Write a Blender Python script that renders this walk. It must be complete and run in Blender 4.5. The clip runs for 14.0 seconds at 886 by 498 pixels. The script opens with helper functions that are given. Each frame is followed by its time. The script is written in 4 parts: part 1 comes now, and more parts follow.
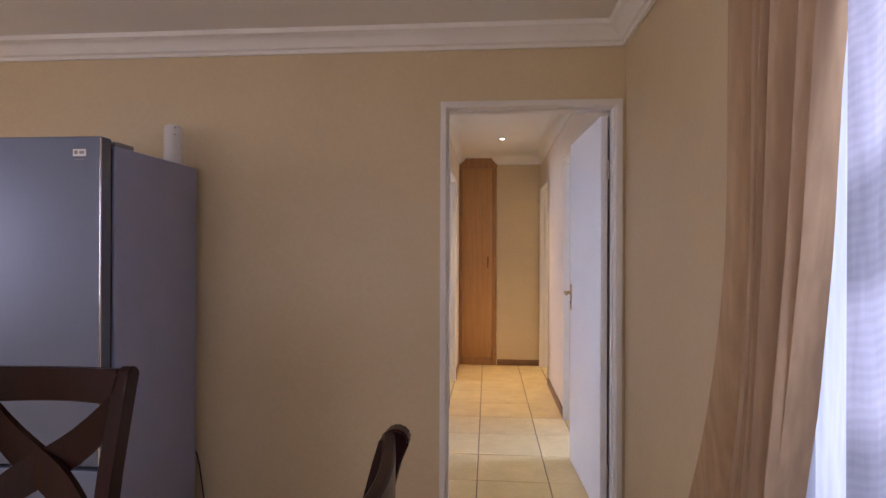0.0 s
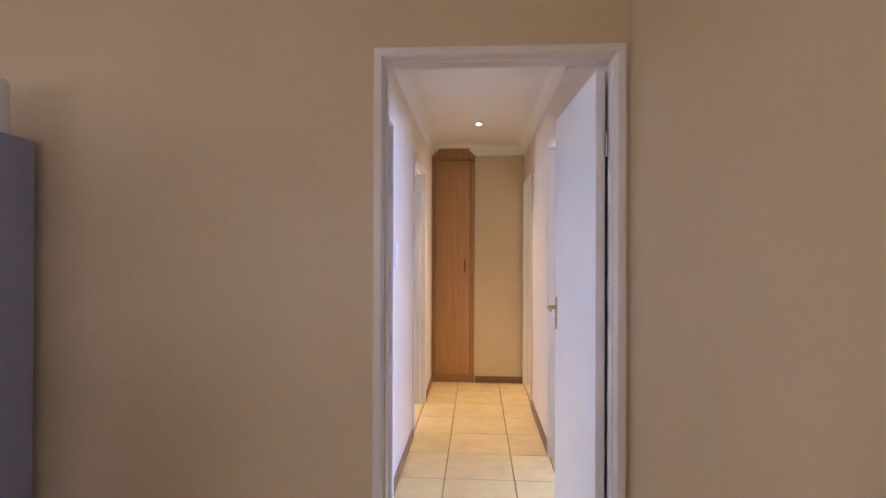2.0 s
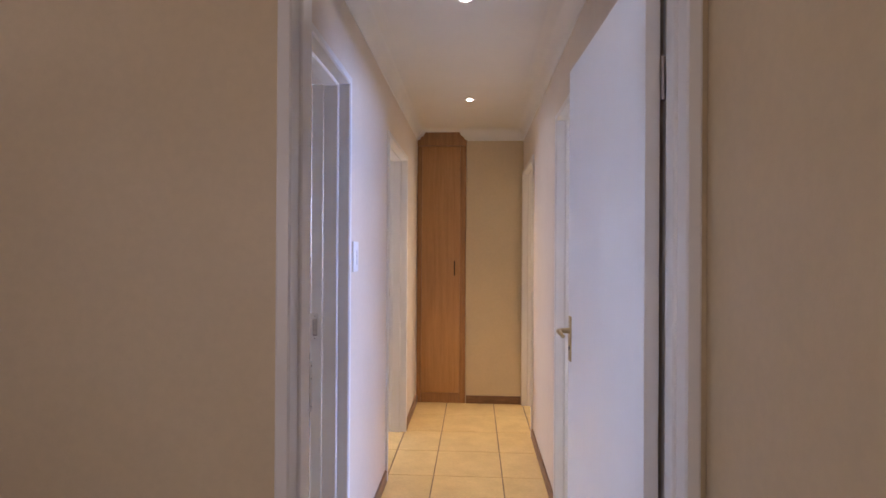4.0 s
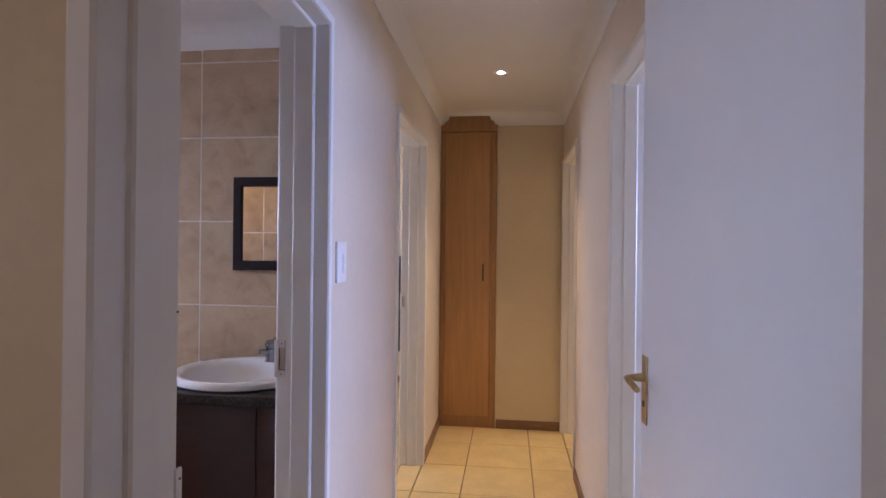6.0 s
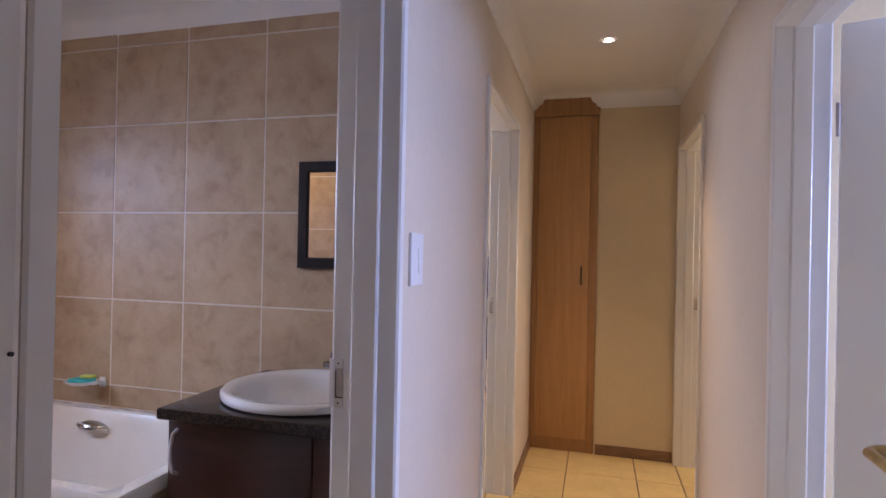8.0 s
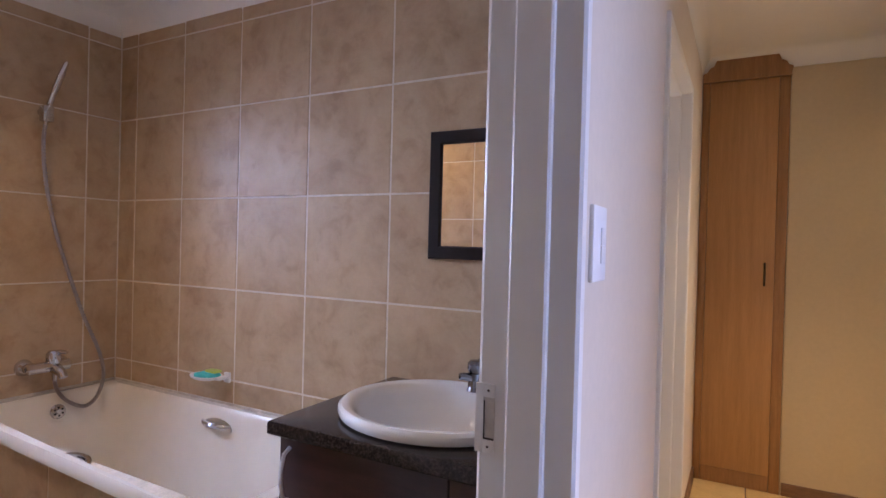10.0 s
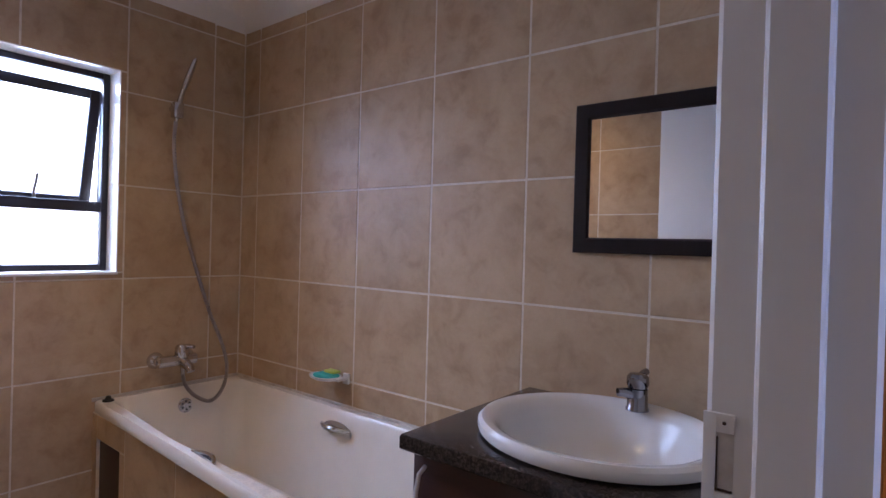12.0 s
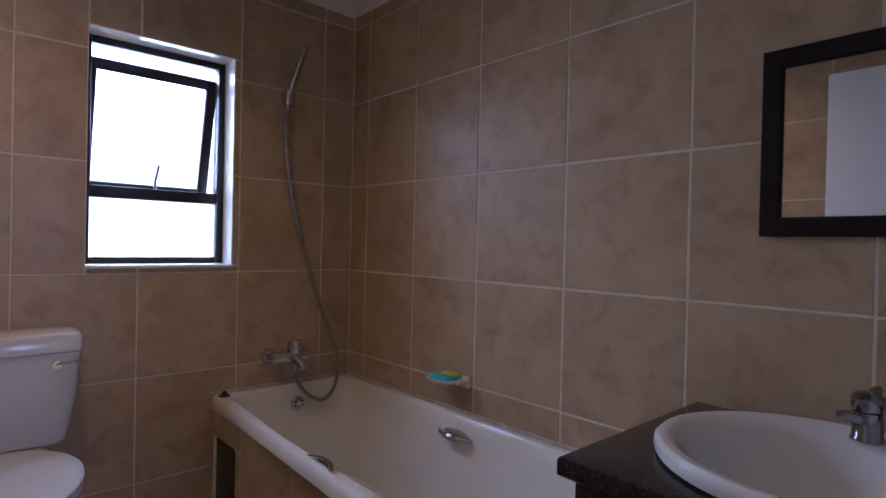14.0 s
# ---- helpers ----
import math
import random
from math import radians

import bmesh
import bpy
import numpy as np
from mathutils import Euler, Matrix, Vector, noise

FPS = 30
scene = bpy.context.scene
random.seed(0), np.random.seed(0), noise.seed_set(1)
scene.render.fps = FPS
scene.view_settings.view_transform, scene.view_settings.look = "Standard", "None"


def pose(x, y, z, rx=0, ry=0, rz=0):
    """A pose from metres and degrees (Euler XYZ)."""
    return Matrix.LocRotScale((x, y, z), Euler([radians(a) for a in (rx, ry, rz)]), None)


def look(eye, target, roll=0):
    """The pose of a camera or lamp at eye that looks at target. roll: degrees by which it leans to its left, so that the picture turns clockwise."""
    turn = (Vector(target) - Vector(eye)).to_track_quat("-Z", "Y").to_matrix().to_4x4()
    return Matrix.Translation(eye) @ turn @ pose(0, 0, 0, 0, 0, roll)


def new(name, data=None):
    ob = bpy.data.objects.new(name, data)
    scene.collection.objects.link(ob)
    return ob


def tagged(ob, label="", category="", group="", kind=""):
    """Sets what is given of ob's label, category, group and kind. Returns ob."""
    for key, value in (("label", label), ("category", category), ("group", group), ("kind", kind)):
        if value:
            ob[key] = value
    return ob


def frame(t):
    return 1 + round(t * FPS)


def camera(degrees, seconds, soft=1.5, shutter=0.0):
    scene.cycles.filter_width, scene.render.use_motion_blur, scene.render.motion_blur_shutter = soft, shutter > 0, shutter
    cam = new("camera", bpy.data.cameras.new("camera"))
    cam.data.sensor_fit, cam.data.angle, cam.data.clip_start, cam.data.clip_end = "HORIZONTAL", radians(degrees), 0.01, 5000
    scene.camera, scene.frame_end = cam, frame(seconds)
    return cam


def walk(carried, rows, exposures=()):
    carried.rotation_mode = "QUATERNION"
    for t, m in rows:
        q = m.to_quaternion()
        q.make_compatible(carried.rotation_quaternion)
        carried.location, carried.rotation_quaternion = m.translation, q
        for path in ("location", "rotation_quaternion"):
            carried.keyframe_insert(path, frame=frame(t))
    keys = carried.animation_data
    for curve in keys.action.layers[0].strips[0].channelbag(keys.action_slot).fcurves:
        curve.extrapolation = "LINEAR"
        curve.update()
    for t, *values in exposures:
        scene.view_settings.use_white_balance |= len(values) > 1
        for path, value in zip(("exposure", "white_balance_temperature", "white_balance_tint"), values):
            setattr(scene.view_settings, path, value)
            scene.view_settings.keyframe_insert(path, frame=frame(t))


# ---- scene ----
cam = camera(77.4, 14.0)
PATH = [
    (0, (0.436, 0.265, 1.425), (0.275, 2.258, 1.429), 0.2),
    (0.5, (0.454, 0.438, 1.42), (0.307, 2.432, 1.427), 0.2),
    (1, (0.482, 0.635, 1.433), (0.344, 2.63, 1.439), 0.2),
    (1.5, (0.519, 0.852, 1.435), (0.391, 2.848, 1.441), 0.2),
    (2, (0.576, 1.083, 1.436), (0.453, 3.079, 1.445), 0.2),
    (2.5, (0.586, 1.305, 1.432), (0.475, 3.302, 1.441), 0.3),
    (5, (0.655, 2.263, 1.459), (0.524, 4.258, 1.463), 0.5),
    (5.5, (0.654, 2.425, 1.464), (0.477, 4.417, 1.468), 0.5),
    (6, (0.653, 2.593, 1.458), (0.415, 4.579, 1.463), 0.6),
    (6.5, (0.648, 2.738, 1.453), (0.345, 4.715, 1.455), 0.8),
    (7, (0.625, 2.827, 1.449), (0.256, 4.792, 1.453), 0.9),
    (9.5, (0.377, 3.335, 1.414), (-0.468, 5.147, 1.407), 1.5),
    (10, (0.316, 3.396, 1.405), (-0.633, 5.156, 1.39), 1.5),
    (10.5, (0.254, 3.447, 1.396), (-0.784, 5.157, 1.383), 1.5),
    (11, (0.201, 3.484, 1.387), (-0.917, 5.142, 1.374), 1.5),
    (11.5, (0.151, 3.504, 1.385), (-1.035, 5.115, 1.369), 1.5),
    (12, (0.089, 3.519, 1.366), (-1.154, 5.085, 1.354), 1.6),
    (12.5, (0.013, 3.548, 1.351), (-1.296, 5.061, 1.348), 1.6),
    (13, (-0.052, 3.577, 1.351), (-1.431, 5.025, 1.332), 1.5),
    (13.5, (-0.099, 3.596, 1.343), (-1.536, 4.987, 1.316), 1.3),
    (14, (-0.156, 3.607, 1.321), (-1.641, 4.947, 1.304), 1.3),
]
walk(cam, [(t, look(eye, target, roll)) for t, eye, target, roll in PATH],
     [(0, 0.07, 5860, 31), (1, 0.4, 5700, 31), (2.5, 0.22, 5740, 31), (5, -0.17, 5620, 32), (7, -0.46, 5620, 32), (9.5, -0.2, 5780, 32), (10.5, -0.18, 5700, 32), (12, -0.64, 5620, 32), (14, -1.48, 5520, 32)])

# ---- world and light ----
world = bpy.data.worlds.new("sky")
scene.world = world
world.use_nodes = True
_wn = world.node_tree
_sky = _wn.nodes.new("ShaderNodeTexSky")
_sky.sky_type = "NISHITA"
_sky.sun_disc = False
_sky.sun_elevation = radians(58)
_sky.sun_rotation = radians(125)
_bg = _wn.nodes["Background"]
_bg.inputs["Strength"].default_value = 0.12
_wn.links.new(_sky.outputs["Color"], _bg.inputs["Color"])


def lamp(name, kind, energy, colour, m, size=0.1, size_y=None, angle=None, blend=0.5):
    data = bpy.data.lights.new(name, kind)
    data.energy = energy
    data.color = colour
    if kind == "AREA":
        data.shape = "RECTANGLE"
        data.size = size
        data.size_y = size_y or size
    elif kind == "SUN":
        data.angle = radians(angle)
    else:
        data.shadow_soft_size = size
        if kind == "SPOT":
            data.spot_size = radians(angle)
            data.spot_blend = blend
    ob = new(name, data)
    ob.matrix_world = m
    return ob


SKY = (0.80, 0.90, 1.0)
lamp("sun", "SUN", 3.0, (1.0, 0.95, 0.88), look((8, -6, 14), (0, 0, 0)), angle=0.5)
lamp("bath_window_sky", "AREA", 235, (0.55, 0.77, 1.0), look((-3.20, 4.22, 2.10), (-1.83, 4.24, 1.05)), 1.1, 1.3)
lamp("living_window_sky", "AREA", 84, SKY, look((1.85, 0.35, 1.30), (0, 0.35, 0.75)), 2.8, 2.0)
lamp("bedroom_window_sky", "AREA", 400, (0.46, 0.63, 1.0), look((4.15, 4.3, 2.05), (0, 4.55, 0.7)), 1.8, 1.5)
lamp("yellow_room_light", "AREA", 60, (1.0, 0.90, 0.62), look((3.9, 7.3, 1.5), (1, 6.9, 1.2)), 1.5, 1.3)
# Unseen fill added in the study; also lifts the corridor's far end.
lamp("study_window_sky", "AREA", 85, SKY, look((-3.4, 7.0, 1.5), (0, 6.4, 1.2)), 1.4, 1.3)
# Two unseen fill lamps, added to brighten the living room from south and west.
lamp("living_back_window_sky", "AREA", 36, (1.0, 0.91, 0.80), look((-1.6, -3.45, 1.4), (-1.6, 0, 0.2)), 2.2, 1.6)
lamp("kitchen_window_sky", "AREA", 34, (1.0, 0.92, 0.82), look((-4.1, 0.4, 1.6), (0, 0.6, 0.2)), 2.4, 1.5)
WARM = (1.0, 0.73, 0.36)
lamp("bath_downlight_beam", "SPOT", 42, WARM, look((-1.65, 3.75, 2.43), (-1.65, 3.75, 0)), 0.05, angle=152, blend=1.0)
for ly, watts in ((4.46, 18), (6.17, 115)):
    lamp("downlight_beam", "SPOT", watts, WARM, look((0.585, ly, 2.588), (0.585, ly, 0)), 0.025, angle=74, blend=1.0)


# ---- materials ----
def mat(name, colour, rough=0.5, metal=0.0, vary=0.06, scale=6.0, fine=0.0, fine_scale=120.0, bump=0.0, bump_scale=200.0,
        spec=0.5, coat=0.0, second=None, per_object=0.0, stretch=None, trans=0.0, rough_vary=0.0, subsurface=0.0):
    m = bpy.data.materials.new(name)
    m.use_nodes = True
    t = m.node_tree
    b = t.nodes["Principled BSDF"]
    b.inputs["Roughness"].default_value = rough
    b.inputs["Metallic"].default_value = metal
    b.inputs["Specular IOR Level"].default_value = spec
    b.inputs["Coat Weight"].default_value = coat
    b.inputs["Transmission Weight"].default_value = trans
    co = t.nodes.new("ShaderNodeTexCoord")
    src = co.outputs["Object"]
    if stretch:
        mp = t.nodes.new("ShaderNodeMapping")
        mp.inputs["Scale"].default_value = stretch
        t.links.new(src, mp.inputs["Vector"])
        src = mp.outputs["Vector"]
    if per_object:
        oi = t.nodes.new("ShaderNodeObjectInfo")
        ad = t.nodes.new("ShaderNodeVectorMath")
        ad.operation = "MULTIPLY_ADD"
        ml = t.nodes.new("ShaderNodeMath")
        ml.operation = "MULTIPLY"
        ml.inputs[1].default_value = 40.0
        t.links.new(oi.outputs["Random"], ml.inputs[0])
        ad.inputs[1].default_value = (1, 1, 1)
        t.links.new(src, ad.inputs[0])
        t.links.new(ml.outputs[0], ad.inputs[2])
        src = ad.outputs[0]

    def noise_at(s, detail=4.0):
        n = t.nodes.new("ShaderNodeTexNoise")
        n.inputs["Scale"].default_value = s
        n.inputs["Detail"].default_value = detail
        n.inputs["Roughness"].default_value = 0.6
        t.links.new(src, n.inputs["Vector"])
        return n.outputs["Fac"]

    def ramp(fac, lo, hi, a, c):
        r = t.nodes.new("ShaderNodeValToRGB")
        r.color_ramp.elements[0].position = a
        r.color_ramp.elements[1].position = c
        r.color_ramp.elements[0].color = (*lo, 1)
        r.color_ramp.elements[1].color = (*hi, 1)
        t.links.new(fac, r.inputs["Fac"])
        return r.outputs["Color"]

    other = second or tuple(c * (1 - vary) for c in colour)
    col = ramp(noise_at(scale), other, tuple(min(1, c * (1 + vary * 0.5)) for c in colour), 0.32, 0.68)
    if fine:
        mx = t.nodes.new("ShaderNodeMix")
        mx.data_type = "RGBA"
        mx.blend_type = "MULTIPLY"
        mx.inputs["Factor"].default_value = 1.0
        t.links.new(col, mx.inputs["A"])
        t.links.new(ramp(noise_at(fine_scale, 3.0), (1 - fine,) * 3, (1 + fine * 0.3,) * 3, 0.35, 0.65), mx.inputs["B"])
        col = mx.outputs["Result"]
    if per_object:
        hv = t.nodes.new("ShaderNodeHueSaturation")
        mr = t.nodes.new("ShaderNodeMapRange")
        mr.inputs["To Min"].default_value = 1 - per_object
        mr.inputs["To Max"].default_value = 1 + per_object
        t.links.new(oi.outputs["Random"], mr.inputs["Value"])
        t.links.new(mr.outputs["Result"], hv.inputs["Value"])
        t.links.new(col, hv.inputs["Color"])
        col = hv.outputs["Color"]
    t.links.new(col, b.inputs["Base Color"])
    if rough_vary:
        mr2 = t.nodes.new("ShaderNodeMapRange")
        mr2.inputs["To Min"].default_value = max(0.02, rough - rough_vary)
        mr2.inputs["To Max"].default_value = rough + rough_vary
        t.links.new(noise_at(scale * 2.3), mr2.inputs["Value"])
        t.links.new(mr2.outputs["Result"], b.inputs["Roughness"])
    if bump:
        bp = t.nodes.new("ShaderNodeBump")
        bp.inputs["Strength"].default_value = bump
        bp.inputs["Distance"].default_value = 0.002
        t.links.new(noise_at(bump_scale, 3.0), bp.inputs["Height"])
        t.links.new(bp.outputs["Normal"], b.inputs["Normal"])
    return m


def emitter(name, colour, strength):
    m = bpy.data.materials.new(name)
    m.use_nodes = True
    t = m.node_tree
    t.nodes.remove(t.nodes["Principled BSDF"])
    e = t.nodes.new("ShaderNodeEmission")
    e.inputs["Color"].default_value = (*colour, 1)
    e.inputs["Strength"].default_value = strength
    t.links.new(e.outputs[0], t.nodes["Material Output"].inputs["Surface"])
    return m


def cloth(name, colour, through_part, rough=0.9, clear=0.0, stripe=0.0):
    """Thin woven cloth: part of the light passes through it."""
    m = bpy.data.materials.new(name)
    m.use_nodes = True
    t = m.node_tree
    b = t.nodes["Principled BSDF"]
    b.inputs["Roughness"].default_value = rough
    b.inputs["Specular IOR Level"].default_value = 0.15
    co = t.nodes.new("ShaderNodeTexCoord")
    n = t.nodes.new("ShaderNodeTexNoise")
    n.inputs["Scale"].default_value = 9
    mp = t.nodes.new("ShaderNodeMapping")
    mp.inputs["Scale"].default_value = (6, 6, 0.6)
    t.links.new(co.outputs["Object"], mp.inputs["Vector"])
    t.links.new(mp.outputs["Vector"], n.inputs["Vector"])
    r = t.nodes.new("ShaderNodeValToRGB")
    r.color_ramp.elements[0].position, r.color_ramp.elements[1].position = 0.35, 0.7
    r.color_ramp.elements[0].color = (*[c * 0.82 for c in colour], 1)
    r.color_ramp.elements[1].color = (*colour, 1)
    t.links.new(n.outputs["Fac"], r.inputs["Fac"])
    t.links.new(r.outputs["Color"], b.inputs["Base Color"])
    tr = t.nodes.new("ShaderNodeBsdfTranslucent")
    t.links.new(r.outputs["Color"], tr.inputs["Color"])
    if stripe:
        def weave(scale, distortion, lo, hi, dark):
            wv = t.nodes.new("ShaderNodeTexWave")
            wv.bands_direction = "DIAGONAL"
            wv.inputs["Scale"].default_value = scale
            wv.inputs["Distortion"].default_value = distortion
            wv.inputs["Detail"].default_value = 1.5
            wv.inputs["Detail Scale"].default_value = 0.9
            t.links.new(co.outputs["Object"], wv.inputs["Vector"])
            rp = t.nodes.new("ShaderNodeValToRGB")
            rp.color_ramp.elements[0].position, rp.color_ramp.elements[1].position = lo, hi
            rp.color_ramp.elements[0].color = (dark, dark, dark, 1)
            rp.color_ramp.elements[1].color = (1, 1, 1, 1)
            t.links.new(wv.outputs["Fac"], rp.inputs["Fac"])
            return rp.outputs["Color"]

        def times(p, q):
            mu = t.nodes.new("ShaderNodeMix")
            mu.data_type = "RGBA"
            mu.blend_type = "MULTIPLY"
            mu.inputs["Factor"].default_value = 1.0
            t.links.new(p, mu.inputs["A"])
            t.links.new(q, mu.inputs["B"])
            return mu.outputs["Result"]
        swirl = times(weave(1.1, 11.0, 0.30, 0.75, 0.55), weave(34.0, 3.0, 0.2, 0.8, 0.93))
        tint = times(r.outputs["Color"], swirl)
        t.links.new(tint, tr.inputs["Color"])
        t.links.new(tint, b.inputs["Base Color"])
    mx = t.nodes.new("ShaderNodeMixShader")
    mx.inputs[0].default_value = through_part
    t.links.new(b.outputs[0], mx.inputs[1])
    t.links.new(tr.outputs[0], mx.inputs[2])
    last = mx.outputs[0]
    if clear:
        tp = t.nodes.new("ShaderNodeBsdfTransparent")
        m2 = t.nodes.new("ShaderNodeMixShader")
        m2.inputs[0].default_value = clear
        if stripe:
            w = t.nodes.new("ShaderNodeTexWave")
            w.inputs["Scale"].default_value = 1.6
            w.inputs["Distortion"].default_value = 9.0
            w.inputs["Detail Scale"].default_value = 0.8
            t.links.new(co.outputs["Object"], w.inputs["Vector"])
            mr = t.nodes.new("ShaderNodeMapRange")
            mr.inputs["To Min"].default_value = clear - stripe
            mr.inputs["To Max"].default_value = clear + stripe
            t.links.new(w.outputs["Fac"], mr.inputs["Value"])
            t.links.new(mr.outputs["Result"], m2.inputs[0])
        t.links.new(last, m2.inputs[1])
        t.links.new(tp.outputs[0], m2.inputs[2])
        last = m2.outputs[0]
    t.links.new(last, t.nodes["Material Output"].inputs["Surface"])
    return m


def stone_tile(name):
    """Glazed ceramic with brown clouds, darker veined blotches and fine pits; each tile takes its own stretch of the pattern."""
    m = bpy.data.materials.new(name)
    m.use_nodes = True
    t = m.node_tree
    b = t.nodes["Principled BSDF"]
    co = t.nodes.new("ShaderNodeTexCoord")
    oi = t.nodes.new("ShaderNodeObjectInfo")
    shift = t.nodes.new("ShaderNodeVectorMath")
    shift.operation = "MULTIPLY_ADD"
    shift.inputs[0].default_value = (37.0, 53.0, 71.0)
    t.links.new(oi.outputs["Random"], shift.inputs[1])
    t.links.new(co.outputs["Object"], shift.inputs[2])

    def noise(scale, detail, warp, rough=0.62):
        n = t.nodes.new("ShaderNodeTexNoise")
        n.inputs["Scale"].default_value = scale
        n.inputs["Detail"].default_value = detail
        n.inputs["Roughness"].default_value = rough
        n.inputs["Distortion"].default_value = warp
        t.links.new(shift.outputs[0], n.inputs["Vector"])
        return n.outputs["Fac"]

    def ramp(fac, stops):
        r = t.nodes.new("ShaderNodeValToRGB")
        e = r.color_ramp.elements
        while len(e) < len(stops):
            e.new(0.5)
        for el, (p, c) in zip(e, stops):
            el.position = p
            el.color = (*c, 1)
        t.links.new(fac, r.inputs["Fac"])
        return r.outputs["Color"]

    def times(p, q):
        mu = t.nodes.new("ShaderNodeMix")
        mu.data_type = "RGBA"
        mu.blend_type = "MULTIPLY"
        mu.inputs["Factor"].default_value = 1.0
        t.links.new(p, mu.inputs["A"])
        t.links.new(q, mu.inputs["B"])
        return mu.outputs["Result"]
    clouds = ramp(noise(3.6, 5.0, 0.5), [(0.30, (0.412, 0.276, 0.157)), (0.48, (0.480, 0.342, 0.206)), (0.72, (0.535, 0.390, 0.246))])
    blotch = ramp(noise(11.0, 5.0, 0.5, 0.6), [(0.32, (0.83, 0.79, 0.75)), (0.46, (0.97, 0.96, 0.95)), (0.60, (1.03, 1.03, 1.03))])
    grain = ramp(noise(70.0, 3.0, 0.0), [(0.34, (0.97, 0.97, 0.96)), (0.58, (1.01, 1.01, 1.01))])
    hv = t.nodes.new("ShaderNodeHueSaturation")
    mr = t.nodes.new("ShaderNodeMapRange")
    mr.inputs["To Min"].default_value, mr.inputs["To Max"].default_value = 0.95, 1.05
    t.links.new(oi.outputs["Random"], mr.inputs["Value"])
    t.links.new(mr.outputs["Result"], hv.inputs["Value"])
    t.links.new(times(times(clouds, blotch), grain), hv.inputs["Color"])
    t.links.new(hv.outputs["Color"], b.inputs["Base Color"])
    gl = t.nodes.new("ShaderNodeMapRange")
    gl.inputs["To Min"].default_value, gl.inputs["To Max"].default_value = 0.28, 0.48
    t.links.new(noise(9.0, 3.0, 0.0), gl.inputs["Value"])
    t.links.new(gl.outputs["Result"], b.inputs["Roughness"])
    bp = t.nodes.new("ShaderNodeBump")
    bp.inputs["Strength"].default_value = 0.06
    bp.inputs["Distance"].default_value = 0.002
    t.links.new(noise(18.0, 4.0, 0.6), bp.inputs["Height"])
    t.links.new(bp.outputs["Normal"], b.inputs["Normal"])
    return m


PAINT = mat("cream_wall_paint", (0.62, 0.50, 0.315), 0.42, vary=0.05, scale=1.6, fine=0.03, fine_scale=40, bump=0.12, bump_scale=150, rough_vary=0.06)
# Cream paint paled for the corridor: cool daylight from the rooms in its colour.
HALL = mat("cool_lit_cream_paint", (0.67, 0.575, 0.46), 0.42, vary=0.05, scale=1.6, fine=0.03, fine_scale=40, bump=0.12, bump_scale=150, rough_vary=0.06)
YELLOW = mat("yellow_wall_paint", (0.78, 0.60, 0.16), 0.6, vary=0.05, scale=2)
CEIL = mat("white_ceiling_paint", (0.80, 0.78, 0.75), 0.75, vary=0.03, scale=2, bump=0.08, bump_scale=90)
TRIMW = mat("white_cornice_paint", (0.80, 0.78, 0.74), 0.55, vary=0.03, scale=4)
FRAMEW = mat("white_enamel_frame", (0.74, 0.71, 0.67), 0.33, vary=0.02, scale=3, fine=0.01, fine_scale=20, bump=0.015, bump_scale=60, rough_vary=0.08)
LEAFW = mat("white_enamel_door", (0.78, 0.77, 0.76), 0.35, vary=0.03, scale=2.5, bump=0.05, bump_scale=70, rough_vary=0.06)
SKIRT = mat("brown_skirting", (0.24, 0.13, 0.065), 0.45, vary=0.25, scale=9, stretch=(1, 1, 6), fine=0.15, fine_scale=50)
FLOORT = mat("cream_floor_tile", (0.72, 0.54, 0.24), 0.22, vary=0.10, scale=5.5, fine=0.05, fine_scale=60, per_object=0.035, rough_vary=0.06, bump=0.03, bump_scale=40)
GROUTF = mat("floor_grout", (0.20, 0.15, 0.10), 0.9, vary=0.2, scale=14)
TILE = stone_tile("travertine_look_tile")
GROUT = mat("pale_grout", (0.73, 0.65, 0.54), 0.85, vary=0.12, scale=20, fine=0.1)
OAK = mat("oak_melamine", (0.47, 0.255, 0.098), 0.42, vary=0.12, scale=3.0, stretch=(14, 14, 0.7), second=(0.41, 0.215, 0.078), fine=0.08, fine_scale=22)
OAKD = mat("oak_edge", (0.37, 0.19, 0.072), 0.42, vary=0.2, scale=3.0, stretch=(14, 14, 0.7), fine=0.14, fine_scale=22)
WENGE = mat("dark_espresso_wood", (0.034, 0.0095, 0.008), 0.30, vary=0.4, scale=4, stretch=(2, 2, 9), fine=0.2, fine_scale=40, coat=0.2)
MIRFR = mat("dark_mirror_frame", (0.011, 0.006, 0.007), 0.5, vary=0.3, scale=12, spec=0.25)
MAHOG = mat("dark_red_stained_wood", (0.024, 0.0058, 0.0042), 0.36, vary=0.35, scale=5, stretch=(3, 3, 0.6), second=(0.016, 0.004, 0.003), fine=0.15, fine_scale=25, spec=0.2)
GRANITE = mat("black_speckled_granite", (0.010, 0.0085, 0.009), 0.14, vary=0.5, scale=120, second=(0.060, 0.046, 0.041), fine=0.55, fine_scale=190, spec=0.28)
# Chrome darkened for the tap: dark reflections are painted into its colour.
TAPCH = mat("chrome_with_dark_reflections", (0.30, 0.31, 0.35), 0.08, metal=1.0, vary=0.05, scale=20)
CHROME = mat("chrome", (0.62, 0.62, 0.65), 0.10, metal=1.0, vary=0.05, scale=20)
STEEL = mat("dull_steel", (0.40, 0.36, 0.35), 0.35, metal=1.0, vary=0.12, scale=30)
SATIN = mat("satin_metal", (0.66, 0.64, 0.66), 0.34, metal=0.5, vary=0.06, scale=30)
BRASS = mat("worn_brass", (0.52, 0.40, 0.20), 0.30, metal=1.0, vary=0.25, scale=40)
